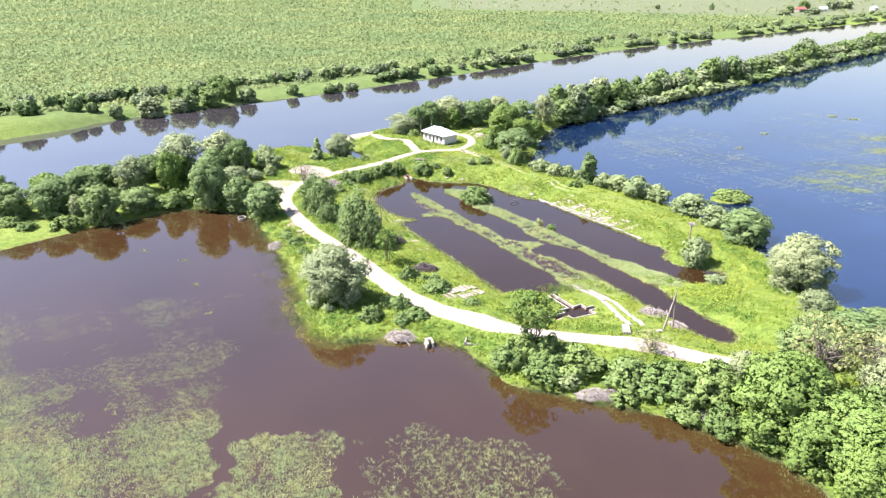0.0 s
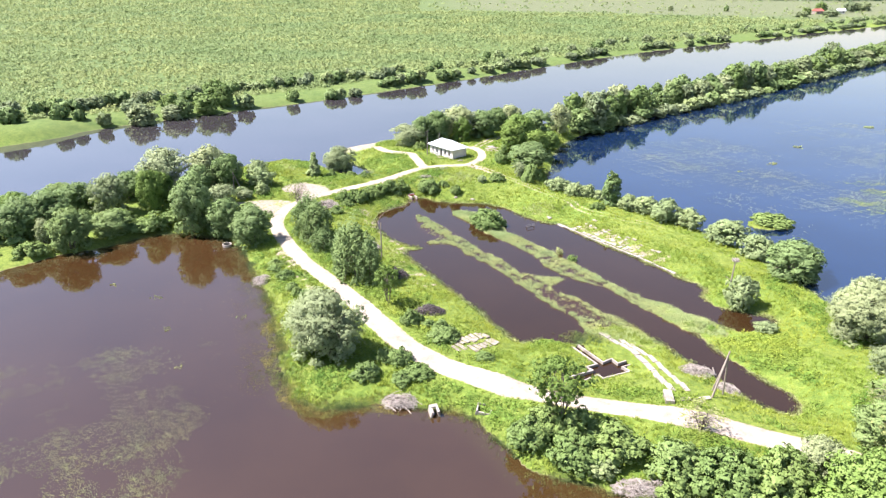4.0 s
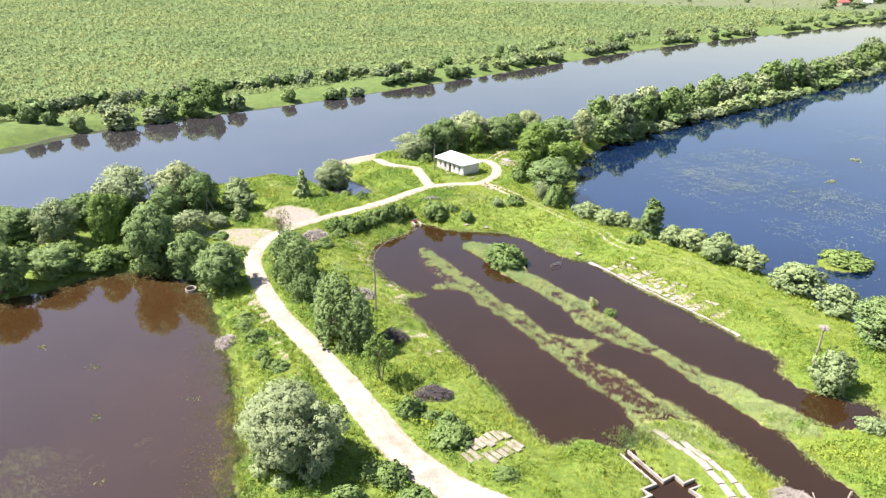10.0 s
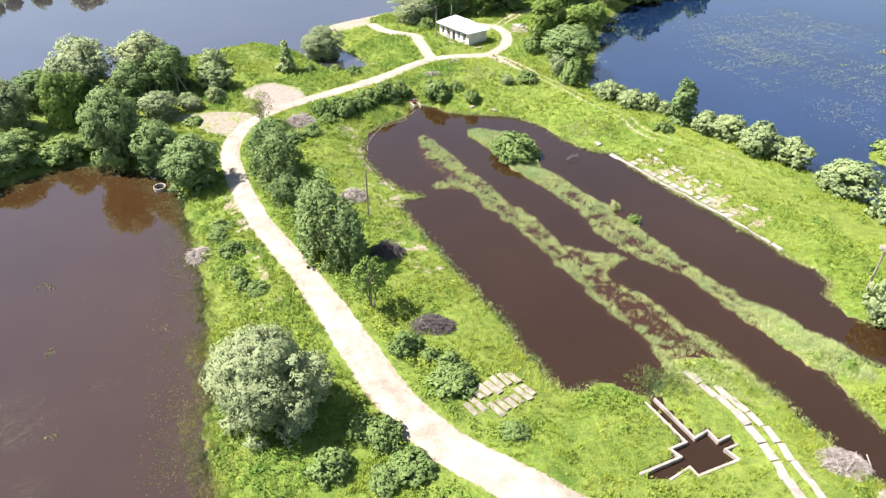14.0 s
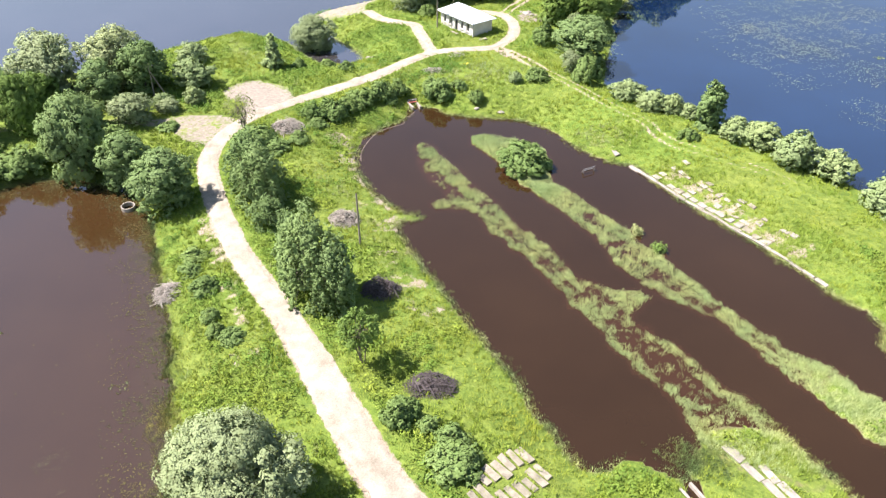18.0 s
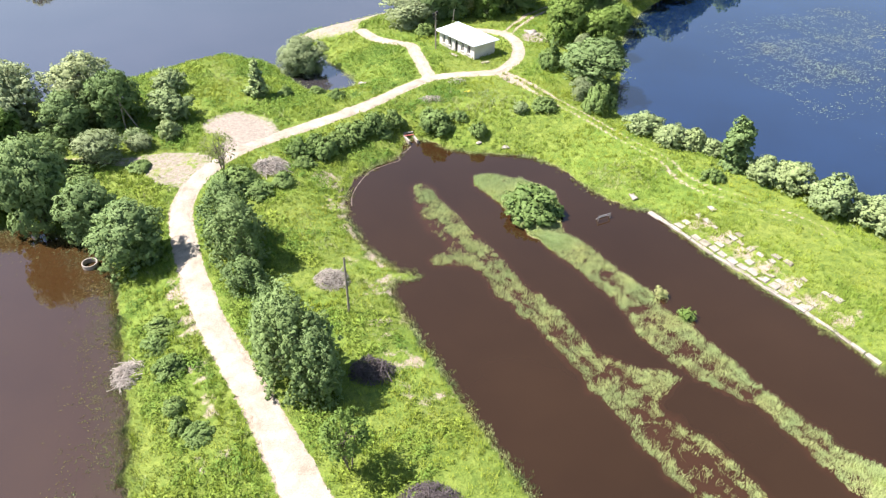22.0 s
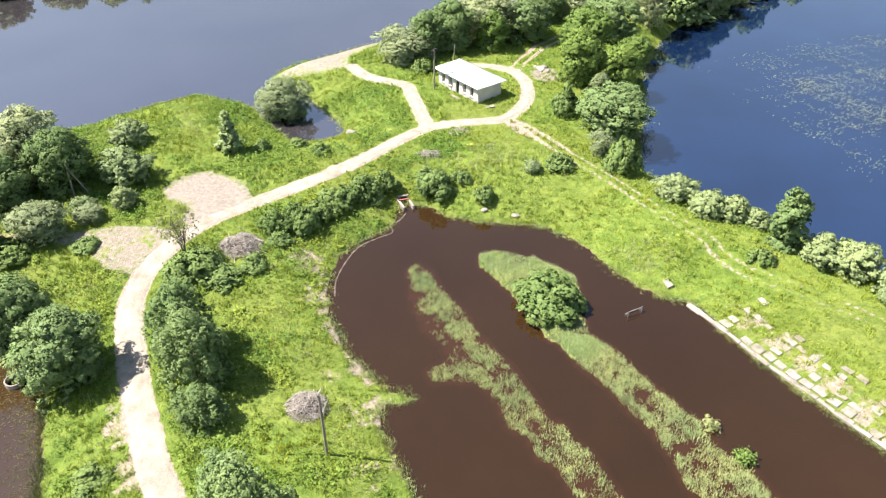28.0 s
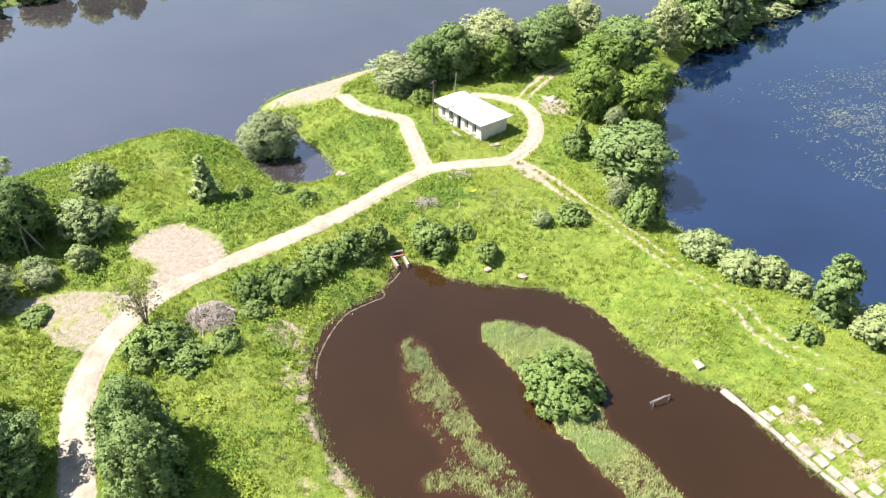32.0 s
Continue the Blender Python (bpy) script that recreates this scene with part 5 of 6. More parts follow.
x, y = scatter(rs, 340000, 40, 210, 84, 290)
pull = np.zeros(len(x))
for cx, cy, rx, ry, s in ((74, 172, 17, 26, 1.0), (88, 185, 22, 22, 0.8), (112, 130, 26, 14, 1.15), (138, 146, 30, 16, 0.9), (78, 130, 12, 22, 0.55), (92, 150, 18, 20, 0.8), (150, 170, 30, 24, 1.1), (150, 215, 30, 26, 0.6), (76, 112, 12, 10, 0.5), (52, 190, 7, 9, 0.45), (112, 110, 16, 12, 0.7), (66, 150, 8, 12, 0.5)):
    pull = np.maximum(pull, s * np.exp(-(((x - cx) / rx) ** 2 + ((y - cy) / ry) ** 2)))
ok = (pull * (0.7 + 0.55 * wander(x, y, 5.0, 3) + 0.45 * wander(x, y, 1.3, 8)) > 0.24 + 0.7 * rs.uniform(size=len(x))) & (sample(WET.astype(float), x, y) > 0.95)
x, y = x[ok][:60000], y[ok][:60000]
floating("lake_weed", x, y, np.full(len(x), 0.045), PADS, "yellow-green streaks of floating weed on the lake", rs, 0.6, 7.0)
x, y = scatter(rs, 30000, -64, -26, 40, 108)
ok = (rs.uniform(size=len(x)) < 0.008 + 0.012 * ease(96, 106, y) + 0.012 * ease(-30, -26, x + 0.4 * (y - 60))) & (sample(WET.astype(float), x, y) > 0.95)
floating("bay_floating_weed", x[ok][:700], y[ok][:700], np.full(min(700, int(ok.sum())), 0.07), DULL_WEED, "small floating weed leaves on the brown bay", rs)
x, y = scatter(rs, 300000, -92, -20, 44, 112)
off = np.sqrt(dist_line(bay, x, y))
ok = (rs.uniform(size=len(x)) < 0.6 * ease(7, 1, off) * np.clip(0.45 + 0.6 * wander(x, y, 3.0, 8) + 0.4 * wander(x, y, 1.0, 3), 0, 1)) & (sample(WET.astype(float), x, y) > 0.95)
floating("shallow_weed", x[ok][:15000], y[ok][:15000], np.full(min(15000, int(ok.sum())), 0.05), DULL_WEED, "olive-brown weed in the shallows of the bay", rs, None, 3.0)
x, y = scatter(rs, 120000, 92, 190, 104, 200)
pull = np.zeros(len(x))
for cx, cy, rx, ry in ((108, 130, 12, 5), (122, 136, 16, 7), (134, 140, 14, 8), (118, 147, 9, 4), (112, 121, 14, 5), (128, 127, 12, 5), (146, 161, 11, 8), (159, 183, 13, 9)):
    pull = np.maximum(pull, np.exp(-(((x - cx) / rx) ** 2 + ((y - cy) / ry) ** 2)))
ok = (pull * (0.75 + 0.5 * wander(x, y, 4, 3) + 0.4 * wander(x, y, 1.1, 8)) > 0.38 + 0.55 * rs.uniform(size=len(x))) & (sample(WET.astype(float), x, y) > 0.95)
floating("weed_mat", x[ok][:16000], y[ok][:16000], np.full(min(16000, int(ok.sum())), 0.12), MAT_WEED, "bright yellow-green mat of floating weed on the lake", rs, 0.6, 3.0)
for cx, cy, count in ((161, 221, 60), (166, 215, 50), (102, 168, 20), (120, 190, 20), (88, 160, 14), (-44, 64, 12), (-50, 76, 10), (-33, 68, 8), (-60, 82, 12), (-38, 52, 8)):
    if count > 15:
        count //= 2
        x, y = cx + rs.normal(size=count) * 0.9, cy + rs.normal(size=count) * 0.7
        blades("reed_island", x, y, np.zeros(count), rs.uniform(0.3, 0.7, count), np.full(count, 0.1), np.full(count, 0.3), 8, WEED, "small tuft of reeds standing in open water", "reeds", rs)
    else:
        x, y = cx + rs.normal(size=count) * 0.5, cy + rs.normal(size=count) * 0.4
        blades("reed_tuft", x, y, np.zeros(count), rs.uniform(0.15, 0.3, count), np.full(count, 0.07), np.full(count, 0.2), 6, WEED, "small tuft of pale weeds in open water", "reeds", rs)
for cx, cy, r, mat in ((25.3, 96.1, 0.9, REED), (27.0, 92.5, 1.0, LEAF_BRIGHT)):
    x, y = cx + rs.normal(size=26) * r * 0.4, cy + rs.normal(size=26) * r * 0.4
    clumps("water_shrub", x, y, np.full(26, 0.55), np.full(26, 1.7), LEAF_BRIGHT if mat is LEAF_BRIGHT else LEAF_OLIVE, 14, "small yellow-green shrub standing in the pond", "shrub", rs, 0.3)

x, y = 23.2 + rs.normal(size=420) * 1.7, 59.5 + rs.normal(size=420) * 1.3
ok = ~inside(weir_pool, x, y)
blades("dark_water_plants", x[ok], y[ok], np.maximum(sample(GZ, x[ok], y[ok]), -0.05), rs.uniform(0.2, 0.5, ok.sum()), np.full(ok.sum(), 0.035), np.full(ok.sum(), 0.25), 10, BAY_SEDGE, "dark green water plants at the mouth of the weir", "water weed", rs, 0.6)

# pale scum drifting by the pond inlet
line = smooth_line([(-5.6, 133.4), (-6.5, 131.5), (-7.6, 130.6), (-7.2, 128.8), (-8.8, 127.6), (-11.2, 125.6), (-12.6, 122.4), (-13.4, 118.5), (-13.2, 115.5)], False, 12)
V, Fc = [], []
for i, p in enumerate(line):
    d = line[min(i + 1, len(line) - 1)] - line[max(i - 1, 0)]
    d /= np.hypot(*d)
    w = 0.03 + 0.05 * abs(math.sin(i * 0.7)) + rs.uniform(0, 0.05)
    V += [(p[0] - d[1] * w, p[1] + d[0] * w, 0.012), (p[0], p[1], 0.03), (p[0] + d[1] * w, p[1] - d[0] * w, 0.012)]
    if i:
        Fc += [(3 * i - 3, 3 * i - 2, 3 * i + 1, 3 * i), (3 * i - 2, 3 * i - 1, 3 * i + 2, 3 * i + 1)]
tagged(new("scum_line", raw_mesh("scum_line", V, Fc, plain("pale_scum", (0.06, 0.045, 0.035), (0.15, 0.12, 0.1), 3.0), True)), "thin pale line of scum floating on the pond", "scum", kind="stuff")


# ---- the white house ----
def wall_mesh(length, tall, thick, openings):
    """A wall along +x from 0, openings as (x0, x1, z0, z1), cut right through."""
    bm = bmesh.new()
    cuts = sorted(openings)
    x = 0.0
    for x0, x1, z0, z1 in cuts:
        box((x0 - x, thick, tall), ((x + x0) / 2, 0, 0), bm=bm, bevel=0)
        if z0 > 0.02:
            box((x1 - x0, thick, z0), ((x0 + x1) / 2, 0, 0), bm=bm, bevel=0)
        box((x1 - x0, thick, tall - z1), ((x0 + x1) / 2, 0, z1), bm=bm, bevel=0)
        x = x1
    box((length - x, thick, tall), ((x + length) / 2, 0, 0), bm=bm, bevel=0)
    return bm


def build_house():
    L, W, H, T = 10.6, 5.1, 2.75, 0.38
    turn = math.degrees(math.atan2(161.7 - 170.1, 5.4 + 1.2))
    root = empty("house", pose(-1.2, 170.0, 3.35, 0, 0, turn))
    front = [(0.95, 1.75, 0.75, 2.35), (2.75, 3.6, 0.75, 2.35), (4.75, 5.65, 0.05, 2.3), (6.6, 7.45, 0.75, 2.35), (8.5, 9.4, 0.75, 2.35)]
    part("wall", wall_mesh(L, H + 0.25, T, front), WHITE_WALL, root, "whitewashed front wall")
    back = part("wall", wall_mesh(L, H + 0.25, T, [(2, 2.9, 0.9, 2.2), (7, 7.9, 0.9, 2.2)]), WHITE_WALL, root)
    back.matrix_basis = pose(0, W - T, 0)
    for x in (T / 2, L - T / 2):
        end = part("wall", box((T, W - 2 * T - 0.004, H + 0.25), (0, 0, 0), bevel=0), WHITE_WALL, root, "plain whitewashed end wall")
        end.matrix_basis = pose(x, (W - T) / 2, 0)
    part("floor_slab", box((L + 0.2, W + 0.2, 0.6), (L / 2, (W - T) / 2, -0.58)), CONCRETE, root)
    for i, (x0, x1, z0, z1) in enumerate(front):
        door = z0 < 0.1
        # a dark panel paints the unlit room behind each opening
        w = part("door" if door else "window", box((x1 - x0 - 0.02, 0.05, z1 - z0 - 0.02), ((x0 + x1) / 2, 0.06, z0 + 0.01), bevel=0.005), DARK, root, "dark panel for the shade in the doorway" if door else "dark panel for the shade in a glassless window")
        fr = bmesh.new()
        for dx in (x0 + 0.05, x1 - 0.05):
            box((0.09, 0.1, z1 - z0), (dx, -0.02, z0), bm=fr, bevel=0.01)
        box((x1 - x0 - 0.2, 0.1, 0.09), ((x0 + x1) / 2, -0.02, z1 - 0.1), bm=fr, bevel=0.01)
        if not door:
            box((x1 - x0 - 0.2, 0.1, 0.07), ((x0 + x1) / 2, -0.02, z0 + 0.02), bm=fr, bevel=0.01)
            box((0.05, 0.08, z1 - z0 - 0.25), ((x0 + x1) / 2 - 0.12, -0.02, z0 + 0.1), bm=fr, bevel=0.005)
        part("frame", fr, FRAME, w, "weathered pale frame")
        if not door:
            part("sill", box((x1 - x0 + 0.16, 0.16, 0.06), ((x0 + x1) / 2, -0.26, z0 - 0.07), bevel=0.01), CONCRETE, w)
        else:
            part("step", box((1.3, 0.8, 0.18), ((x0 + x1) / 2, -0.62, -0.12)), CONCRETE, w, "worn concrete step")
    # hipped roof with eaves
    o, rise, e = 0.62, 1.75, H + 0.18
    x0, x1, y0, y1 = -o, L + o, -T / 2 - o, W - T / 2 + o
    yc, inset = (y0 + y1) / 2, (y1 - y0) / 2
    P = [(x0, y0, e), (x1, y0, e), (x1, y1, e), (x0, y1, e), (x0 + inset, yc, e + rise), (x1 - inset, yc, e + rise)]
    P += [(a, b, c - 0.09) for a, b, c in P[:4]]
    bm = bmesh.new()
    v = [bm.verts.new(p) for p in P]
    for f in ((0, 1, 5, 4), (1, 2, 5), (2, 3, 4, 5), (3, 0, 4), (0, 6, 7, 1), (1, 7, 8, 2), (2, 8, 9, 3), (3, 9, 6, 0), (9, 8, 7, 6)):
        bm.faces.new([v[i] for i in f])
    roof = part("roof", bm, ROOF, root, "pale grey sheet-metal hipped roof")
    ridges = [(4, 5), (0, 4), (3, 4), (1, 5), (2, 5)]
    part("ridge_cap", tubes("ridge_cap", [([Vector(P[a]) + Vector((0, 0, 0.015)), Vector(P[b]) + Vector((0, 0, 0.015))], [0.05, 0.05]) for a, b in ridges], ROOF, 6), ROOF, roof)
    # standing seams of the sheets
    seams = []
    for k in range(1, 15):
        x = x0 + (x1 - x0) * k / 15
        t = min(1.0, (x - x0) / inset, (x1 - x) / inset)
        for ya in (y0, y1):
            seams.append(([(x, ya, e + 0.01), (x, ya + (yc - ya) * t, e + 0.01 + rise * t)], [0.014, 0.014]))
    part("seam", tubes("seam", seams, ROOF, 4), ROOF, roof)
    tagged(root, "small whitewashed one-storey house with pale hipped metal roof and dark windows", "house")


build_house()
for x, y, sx, sy, a in ((7.2, 160.3, 1.6, 0.9, 20), (1.5, 163.8, 2.2, 0.6, -52)):
    tagged(part("path_slab", box((sx, sy, 0.16), (x, y, height(x, y) + 0.02), a, jitter=0.06), OLD_CONCRETE), "low concrete slab in the grass by the house", "slab")


# ---- poles ----
def post(name, foot, top, r, mat, parent, label=""):
    return part(name, tubes(name, [([foot, Vector(foot).lerp(Vector(top), 0.5), top], [r, r * 0.92, r * 0.8])], mat, 8), mat, parent, label)


def utility_pole(x, y, h, braces, label, arm=True, lean=(0, 0), r=0.14):
    z = height(x, y)
    root = empty("utility_pole", pose(x, y, z))
    post("pole", (0, 0, -0.4), (lean[0], lean[1], h), r, POLE, root)
    for bx, by, bh in braces:
        post("brace", (bx, by, height(x + bx, y + by) - z - 0.3), (lean[0] * bh / h, lean[1] * bh / h, bh), r * 0.85, POLE, root, "leaning timber brace")
    if arm:
        a = part("crossarm", box((1.5, 0.11, 0.12), (lean[0], lean[1] - 0.17, h - 0.55), 18), POLE, root)
        for k in (-0.6, 0.0, 0.6):
            bm = bmesh.new()
            bmesh.ops.create_cone(bm, segments=8, radius1=0.05, radius2=0.035, depth=0.18, cap_ends=True)
            ins = part("insulator", bm, FRAME, a, "white ceramic insulator")
            ins.matrix_basis = pose(lean[0] + k * 0.95, lean[1] - 0.17 + k * 0.31, h - 0.34)
    return tagged(root, label, "pole")


utility_pole(-10.9, 92.2, 7.6, [], "lone grey timber pole in the grass beside the pond", False)
utility_pole(36.0, 40.2, 6.4, [(2.2, 1.6, 5.9), (1.0, 2.4, 5.6)], "leaning grey timber pole with two braces by the pond", False, (1.9, 0.9))
utility_pole(-50.4, 133.1, 6.0, [(1.9, 0.7, 4.6)], "grey timber pole with a slanting brace in the meadow", True, (0.25, 0.1))
p = utility_pole(-2.1, 167.2, 7.2, [], "timber pole with dark meter boxes beside the house", False)
for dx, dz in ((-0.32, 6.4), (0.3, 6.8), (-0.3, 5.7)):
    part("box_unit", box((0.4, 0.35, 0.5), (dx, -0.1, dz)), DARK, p, "dark metal box")
utility_pole(1.0, 175.0, 5.4, [], "thin bare timber pole behind the house", False, (0.5, 0), 0.07)
q = utility_pole(51.8, 74.8, 6.2, [], "grey post carrying a large stick nest", False, (0.5, 0.2))
bm = bmesh.new()
for i in range(150):
    a, k = random.uniform(0, 6.3), random.uniform(0.15, 0.55)
    box((random.uniform(0.4, 0.8), 0.035, 0.035), (0.5 + math.cos(a) * k, 0.2 + math.sin(a) * k, 6.1 + random.uniform(0, 0.5)), random.uniform(0, 180), 0, bm, 0, (0, random.uniform(-25, 25)))
part("nest", bm, NEST, q, "pale untidy stick nest")
post("side_arm", (0.1, 0, 2.6), (-0.9, 0.1, 3.3), 0.06, POLE, q)


# ---- brush heaps ----
def brush_heap(x, y, rx, ry, h, mat, label, seed, zoff=0.0):
    """A tangle of bent branches over a dark core that paints in the inner shade."""
    r = random.Random(seed)
    root = empty("brush_heap", pose(x, y, height(x, y) + zoff - 0.05))
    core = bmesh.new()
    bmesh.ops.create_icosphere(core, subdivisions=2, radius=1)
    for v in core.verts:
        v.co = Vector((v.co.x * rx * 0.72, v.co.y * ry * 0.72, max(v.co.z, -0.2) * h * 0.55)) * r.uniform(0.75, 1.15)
    part("litter", core, HEAP_SHADE, root, "dark core standing in for the shade inside the heap")
    def stick(thick, long, lift=1.0):
        a, k = r.uniform(0, 6.283), math.sqrt(r.random()) * 1.08
        top = h * (1 - 0.8 * k * k) * (0.85 + 0.25 * math.sin(3 * a + seed))
        m = Vector((math.cos(a) * k * rx, math.sin(a) * k * ry, max(0.04, top * r.uniform(0.55, 1.05) * lift)))
        b, L = r.uniform(0, 6.283), long * r.uniform(0.5, 1.15)
        slope = -0.5 * math.cos(b - a) * k * h / max(rx, ry) + r.uniform(-0.22, 0.3)
        d = Vector((math.cos(b), math.sin(b), slope)) * L
        bend = Vector((r.uniform(-0.15, 0.15), r.uniform(-0.15, 0.15), r.uniform(0.0, 0.14))) * L
        return [m - d * 0.5, m + bend * 0.6, m + d * 0.5], [thick, thick * 0.8, thick * 0.3]
    for i in range(14):
        part("bough", tubes("bough", [stick(0.055, 2.4, 1.1)], mat, 5), mat, root)
    wood = part("brushwood", tubes("brushwood", [stick(0.024, 1.05) for i in range(int(200 * rx * ry))], mat, 3), mat, root, "tangled dry branches")
    tagged(wood, kind="stuff")
    tagged(root, label, "brush heap")


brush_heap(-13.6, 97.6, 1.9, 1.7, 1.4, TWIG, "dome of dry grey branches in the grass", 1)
brush_heap(-7.6, 82.6, 2.2, 1.7, 1.9, DARK_TWIG, "dark heap of branches with purple-brown twigs", 2)
brush_heap(-1.4, 67.6, 2.5, 1.6, 1.3, DARK_TWIG, "low dark heap of branches near the pond", 3)
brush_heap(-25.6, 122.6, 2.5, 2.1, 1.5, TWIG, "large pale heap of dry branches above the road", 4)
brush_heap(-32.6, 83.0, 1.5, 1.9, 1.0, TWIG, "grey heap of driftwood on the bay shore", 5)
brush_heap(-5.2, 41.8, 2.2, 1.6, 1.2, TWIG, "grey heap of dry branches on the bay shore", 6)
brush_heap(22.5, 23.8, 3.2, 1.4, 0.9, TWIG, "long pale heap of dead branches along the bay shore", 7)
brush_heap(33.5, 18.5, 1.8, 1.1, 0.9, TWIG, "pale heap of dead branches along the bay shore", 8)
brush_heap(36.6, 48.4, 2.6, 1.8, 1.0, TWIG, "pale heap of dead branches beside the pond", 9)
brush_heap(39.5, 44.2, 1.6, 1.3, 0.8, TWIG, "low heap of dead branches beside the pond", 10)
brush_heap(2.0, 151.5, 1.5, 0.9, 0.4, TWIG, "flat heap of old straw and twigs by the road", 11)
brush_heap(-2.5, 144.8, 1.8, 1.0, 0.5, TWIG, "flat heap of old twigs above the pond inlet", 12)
tagged(part("tarpaulin", box((0.9, 0.5, 0.16), (3.6, 147.2, height(3.6, 147.2) + 0.02), 25, 0.05, jitter=0.08), YELLOW), "small yellow plastic sheet in the grass", "tarpaulin")


# ---- concrete works ----
def conc_wall(parent, a, b, z0, z1, thick):
    a, b = Vector((*a, 0)), Vector((*b, 0))
    d = b - a
    ob = part("wall", box((d.length + thick * 0.96, thick, z1 - z0), (0, 0, 0), 0, 0.04, jitter=0.02), CONCRETE, parent)
    ob.matrix_basis = pose(*((a + b) / 2).xy, z0 + random.uniform(0, 0.006), 0, 0, math.degrees(math.atan2(d.y, d.x)))


weir = empty("weir", pose(0, 0, 0))
for chain in ([(20.6, 56.4), (23.3, 51.2), (21.5, 50.3), (22.3, 49.4), (18.1, 47.4)], [(21.7, 56.9), (24.3, 51.7), (25.8, 52.7), (26.4, 51.3), (27.7, 52.0)],
              [(28.1, 50.9), (26.8, 50.3), (27.7, 49.1), (23.3, 47.2), (22.8, 48.2), (20.7, 46.8)]):
    for a, b in zip(chain, chain[1:]):
        conc_wall(weir, a, b, -0.6, 0.42, 0.28)
tagged(weir, "cross-shaped concrete weir basin with pale low walls holding brown water", "weir")

culvert = empty("culvert", pose(0, 0, 0))
conc_wall(culvert, (-7.0, 136.4), (-5.9, 134.1), -0.5, 0.62, 0.3)
conc_wall(culvert, (-5.3, 136.2), (-4.6, 134.5), -0.5, 0.58, 0.3)
part("headwall", box((1.6, 0.35, 1.35), (-6.15, 136.75, -0.5), 18, 0.03), CONCRETE, culvert, "pale concrete headwall")
# dark plate on the uncut headwall, painted as the pipe's shaded inside
part("pipe_mouth", box((0.9, 0.12, 0.8), (-6.1, 136.5, -0.1), 18, 0.02), DARK, culvert, "dark panel for the shade in the pipe opening")
part("beam", box((1.5, 0.22, 0.14), (-6.0, 135.9, 0.62), 18, 0.02), BRICKRED, culvert, "rusty crossbeam")
tagged(culvert, "pale concrete culvert mouth opening into the pond", "culvert")


def slab_row(pts, w, label, group, lift=0.06):
    line = smooth_line(pts, False, 6)
    for i, (p, side) in enumerate(along(line, 2.3)):
        ang = math.degrees(math.atan2(-side[0], side[1]))
        s = (random.uniform(1.95, 2.25), w * random.uniform(0.82, 0.98), 0.18)
        ob = part("concrete_slab", box(s, (0, 0, 0), 0, 0.03, jitter=0.05), CONCRETE)
        ob.matrix_basis = pose(*p, height(*p) + lift - 0.06, random.uniform(-1.5, 1.5), random.uniform(-1.5, 1.5), ang + random.uniform(-5, 5))
        tagged(ob, label, "slab", group)


slab_row([(26.5, 60.3), (28.8, 56.0), (29.9, 52.6), (30.6, 49.0), (31.0, 45.2), (31.6, 41.5)], 0.95, "pale weathered concrete track slab in the grass", "slabs of the wheel track")
slab_row([(29.0, 58.1), (30.4, 55.0), (31.5, 51.8), (32.2, 48.4), (32.8, 45.0), (33.6, 40.6)], 0.8, "pale weathered concrete track slab in the grass", "slabs of the wheel track")
d, e = Vector((0.64, -0.77)), Vector((0.77, 0.64))
for i in range(8):
    for j in range(2 if i > 1 else 1):
        c = Vector((2.6, 54.6)) + e * (i * 0.95) + d * (j * 2.7 - 1.0 * (i > 1) + random.uniform(-0.25, 0.25))
        ob = part("concrete_slab", box((random.uniform(1.5, 2.3), random.uniform(0.55, 0.75), 0.22), (0, 0, 0), 0, 0.03, jitter=0.07), OLD_CONCRETE)
        ob.matrix_basis = pose(*c, height(*c) - 0.05, random.uniform(-5, 5), random.uniform(-3, 3), -50 + random.uniform(-5, 5))
        tagged(ob, "long pale concrete slab stacked beside others in the grass", "slab", "stack of slabs by the pond")
tagged(part("concrete_block", box((1.15, 2.7, 0.8), (30.0, 39.4, height(30, 39.4) - 0.08), -8, 0.04, jitter=0.03), CONCRETE), "pale rectangular concrete block at the road's edge", "block")
for sx, sy, x, y, a in ((1.4, 0.8, 32.2, 39.2, 10), (1.3, 0.7, 33.8, 38.9, -15), (1.5, 0.7, 34.9, 39.6, 5)):
    ob = part("concrete_slab", box((sx, sy, 0.16), (0, 0, 0), 0, 0.03, jitter=0.06), CONCRETE)
    ob.matrix_basis = pose(x, y, height(x, y) + 0.02, 0, 0, a)
    tagged(ob, "broken pale concrete slab at the end of the track", "slab")

# broken culvert pieces lying in the bay
a = empty("culvert_piece", pose(-0.7, 39.4, -0.1, 0, 0, 15))
for dx, t in ((-0.55, 12), (0.55, -8)):
    w = part("side_slab", box((0.3, 1.7, 1.05), (0, 0, 0), 0, 0.05, jitter=0.06), CONCRETE, a)
    w.matrix_basis = pose(dx, 0, 0, 6, t)
part("top_slab", box((1.0, 0.7, 0.22), (0, 0.45, 0.86), 4, 0.04, jitter=0.04), CONCRETE, a)
tagged(a, "broken grey concrete trough standing at the water's edge", "concrete piece")
a = empty("culvert_piece", pose(5.8, 39.4, 0.1, 0, 8, -12))
for size, at in (((0.24, 1.9, 0.75), (-0.9, 0, 0)), ((0.24, 1.9, 0.75), (0.9, 0, 0)), ((1.55, 0.24, 0.75), (0, 0.83, 0)), ((1.55, 0.24, 0.6), (0, -0.83, 0))):
    part("side_slab", box(size, at, 0, 0.04, jitter=0.04), CONCRETE, a)
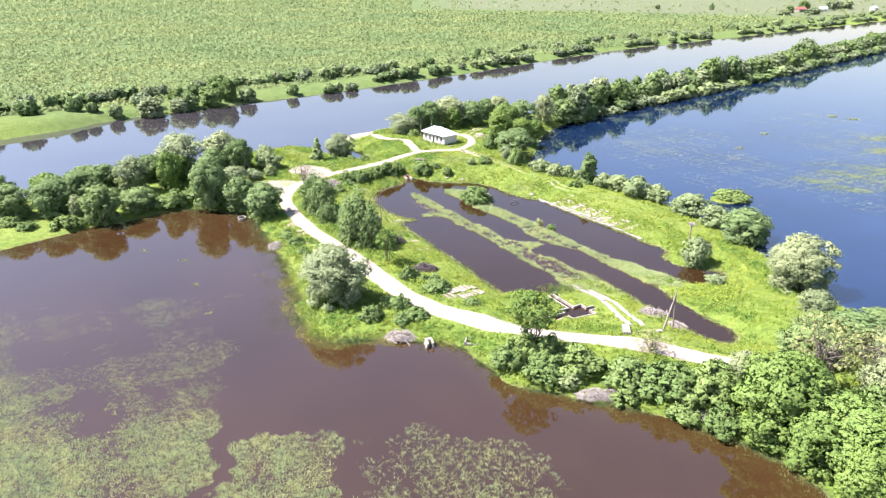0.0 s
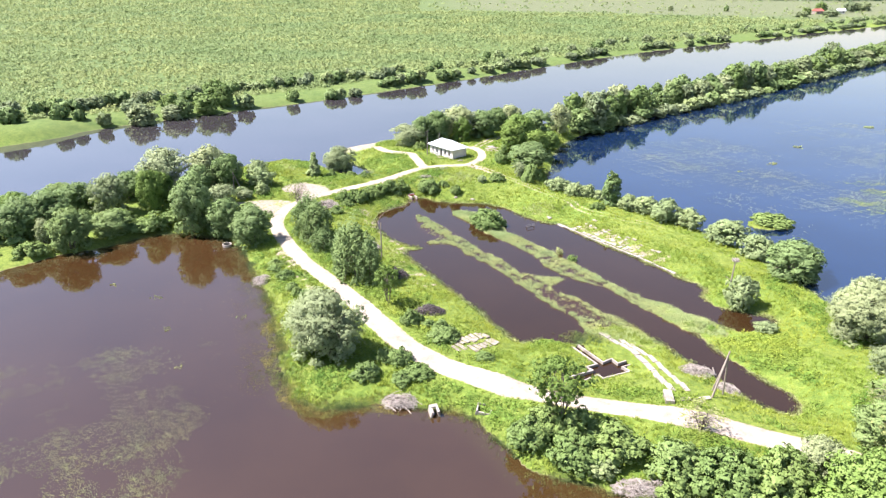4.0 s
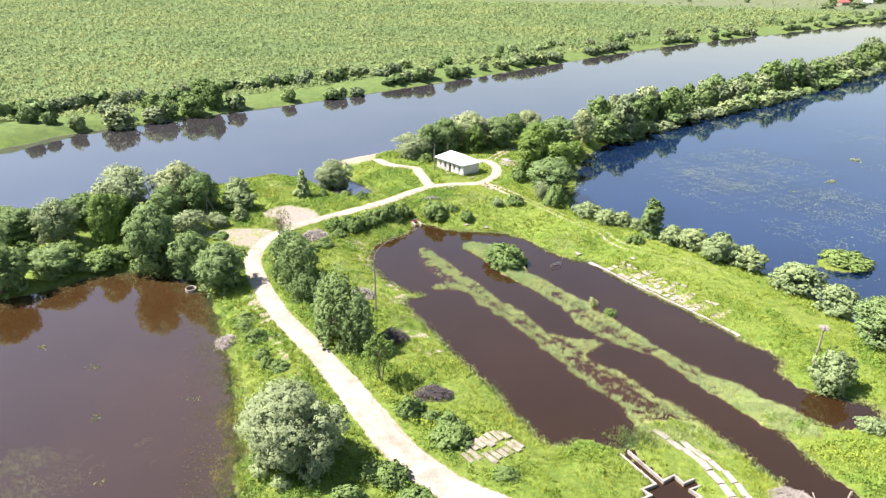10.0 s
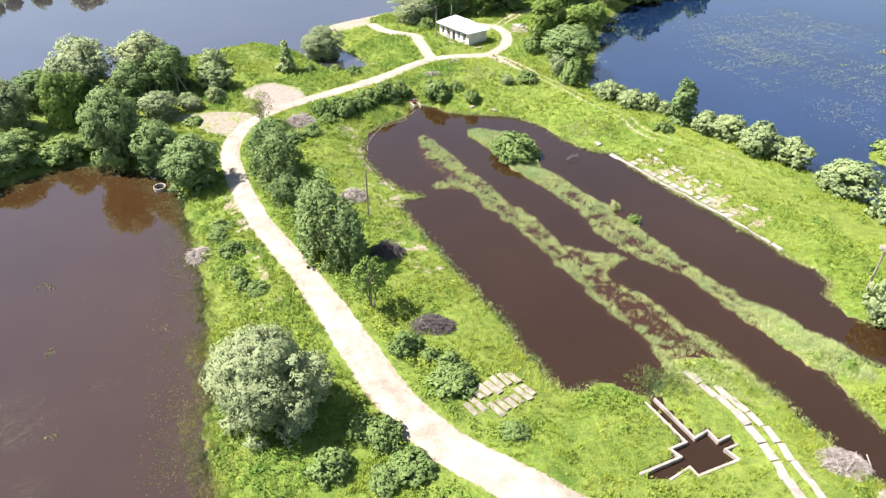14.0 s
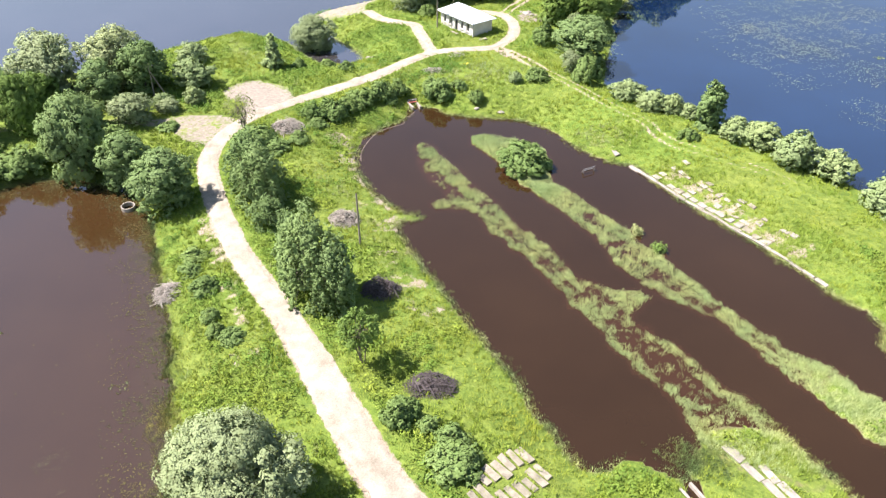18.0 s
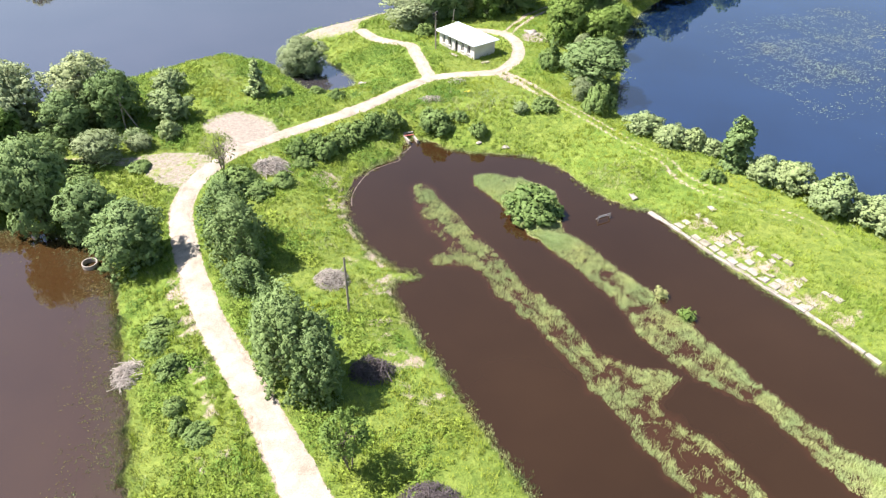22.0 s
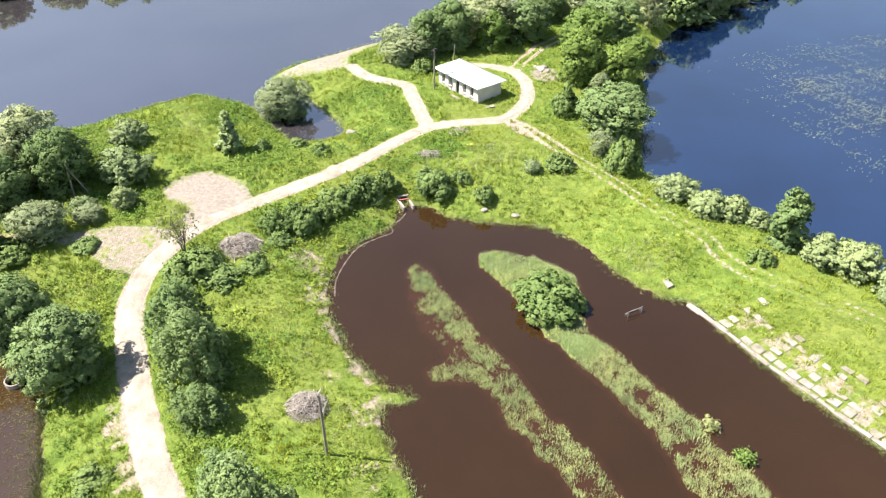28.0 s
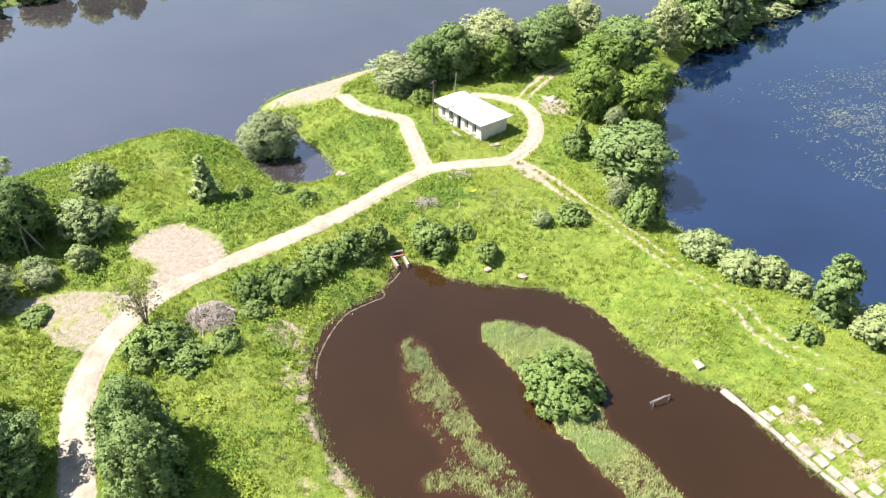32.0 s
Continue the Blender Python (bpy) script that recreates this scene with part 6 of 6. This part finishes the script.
tagged(a, "square hollow concrete chamber lying on the bay shore", "concrete piece")


def ring(x, y, r, h, wall, mat):
    bm = bmesh.new()
    n, loops = 28, []
    for rad, z in ((r, 0), (r, h - 0.04), (r - 0.04, h), (r - wall + 0.04, h), (r - wall, h - 0.04), (r - wall, 0)):
        loops.append([bm.verts.new((rad * math.cos(2 * math.pi * k / n), rad * math.sin(2 * math.pi * k / n), z)) for k in range(n)])
    for u, v in zip(loops, loops[1:]):
        for k in range(n):
            bm.faces.new((u[k], u[(k + 1) % n], v[(k + 1) % n], v[k]))
    ob = part("concrete_ring", bm, mat)
    ob.matrix_basis = pose(x, y, -0.25, 3, 2)
    return ob


tagged(ring(-44.1, 101.6, 0.95, 0.85, 0.17, CONCRETE), "grey concrete well ring standing in the bay water", "well ring")
s = empty("sluice_frame", pose(21.5, 112.5, 0.0, 0, 0, 28))
for name, f, t in (("rail", (-1.0, 0, 0.7), (1.0, 0, 0.7)), ("post", (-1.0, 0, -0.5), (-1.0, 0, 0.75)), ("post", (1.0, 0, -0.5), (1.0, 0, 0.75)), ("rail", (-1.0, 0.5, 0.08), (1.0, 0.5, 0.08)), ("post", (-1.0, 0.0, 0.7), (-1.0, 0.5, -0.3)), ("post", (1.0, 0.0, 0.7), (1.0, 0.5, -0.3))):
    post(name, f, t, 0.07, STEEL, s)
tagged(s, "low rusty steel frame standing in the pond", "frame")
ob = part("concrete_slab", box((0.9, 1.2, 0.18), (0, 0, 0), 0, 0.04, jitter=0.12), CONCRETE)
ob.matrix_basis = pose(26.4, 117.3, height(26.4, 117.3) + 0.05, 8, -6, 20)
tagged(ob, "pale broken concrete slab tipped on the pond bank", "slab")
for x, y, k in ((-15.6, 155.6, 0.8), (-14.9, 154.9, 0.5), (17.2, 176.0, 0.9), (18.3, 175.2, 0.6), (17.9, 176.9, 0.7), (16.5, 177.2, 0.5), (5.2, 133.0, 0.4), (9.4, 132.0, 0.5)):
    bm = bmesh.new()
    bmesh.ops.create_icosphere(bm, subdivisions=2, radius=k)
    for v in bm.verts:
        v.co = Vector((v.co.x * 1.3, v.co.y, v.co.z * 0.55)) * random.uniform(0.82, 1.1)
    ob = part("boulder", bm, CONCRETE)
    ob.matrix_basis = pose(x, y, height(x, y) + 0.05, 0, 0, random.uniform(0, 180))
    tagged(ob, "pale broken stone lying in the grass", "boulder")

# revetment on the pond's east bank: a kerb at the water and rows of slabs above
rev = empty("bank_revetment", pose(0, 0, 0))
kerb = smooth_line([(28.4, 113.3), (30.6, 109.8), (33.3, 104.9), (37.2, 99), (42.1, 91.2), (46.2, 83.6)], False, 8)
for i, (p, side) in enumerate(along(kerb, 1.9)):
    q = p + side * 0.15
    if i > 14 and random.random() < 0.5:
        continue
    ob = part("kerb", box((random.uniform(1.75, 2.0), random.uniform(0.4, 0.62), 0.34), (0, 0, 0), 0, 0.04, jitter=0.08), CONCRETE, rev)
    ob.matrix_basis = pose(*q, max(height(*q) - 0.24, -0.12), random.uniform(-4, 4), random.uniform(-2, 2), math.degrees(math.atan2(-side[0], side[1])))
for i, (p, side) in enumerate(along(smooth_line([(30.6, 110.2), (33.6, 105.0), (37.6, 98.9), (42.4, 91.2)], False, 6), 1.5)):
    for j in range(6):
        if random.random() < (0.2, 0.42, 0.5, 0.48, 0.55, 0.7)[j]:
            continue
        q = p + side * (0.75 + 1.12 * j) + np.array([random.uniform(-0.1, 0.1), random.uniform(-0.1, 0.1)])
        size = (random.uniform(1.15, 1.42), random.uniform(0.8, 0.98)) if j == 0 else (random.uniform(0.8, 1.3), random.uniform(0.55, 0.92))
        ob = part("slab", box((*size, 0.16), (0, 0, 0), 0, 0.04, jitter=0.09), CONCRETE if random.random() < 0.7 else OLD_CONCRETE, rev)
        ob.matrix_basis = pose(*q, height(*q) - 0.04, random.uniform(0, 8), random.uniform(-4, 4), math.degrees(math.atan2(-side[0], side[1])) + random.uniform(-6, 6))
tagged(rev, "rows of pale square concrete slabs set in the grassy pond bank", "revetment", kind="structure")


# ---- distant farm ----
def far_house(x, y, w, d, h, roof, label, turn):
    root = empty("farmhouse", pose(x, y, height(x, y), 0, 0, turn))
    part("wall", box((w, d, h), (0, 0, -0.2), 0, 0.05), WHITE_WALL if roof is ROOF else POLE, root)
    bm = bmesh.new()
    v = [bm.verts.new(p) for p in ((-w / 2 - 0.5, -d / 2 - 0.5, h - 0.3), (w / 2 + 0.5, -d / 2 - 0.5, h - 0.3), (w / 2 + 0.5, d / 2 + 0.5, h - 0.3), (-w / 2 - 0.5, d / 2 + 0.5, h - 0.3),
                                   (-w / 2 - 0.5, 0, h + 2.6), (w / 2 + 0.5, 0, h + 2.6))]
    for f in ((0, 1, 5, 4), (2, 3, 4, 5), (1, 2, 5), (3, 0, 4), (3, 2, 1, 0)):
        bm.faces.new([v[i] for i in f])
    part("roof", bm, roof, root)
    for k in (-0.25, 0.25):
        part("window", box((1.2, 0.12, 1.3), (k * w, -d / 2 - 0.05, 1.2), 0, 0.02), DARK, root)
    tagged(root, label, "house", "distant farm")


far_house(492, 915, 12, 8, 4.0, BRICKRED, "distant farmhouse with a red gabled roof", 20)
far_house(530, 930, 9, 7, 3.5, ROOF, "distant pale farm building with a gabled roof", -15)
far_house(610, 950, 10, 7, 3.5, ROOF, "distant pale farm building by the river", 40)
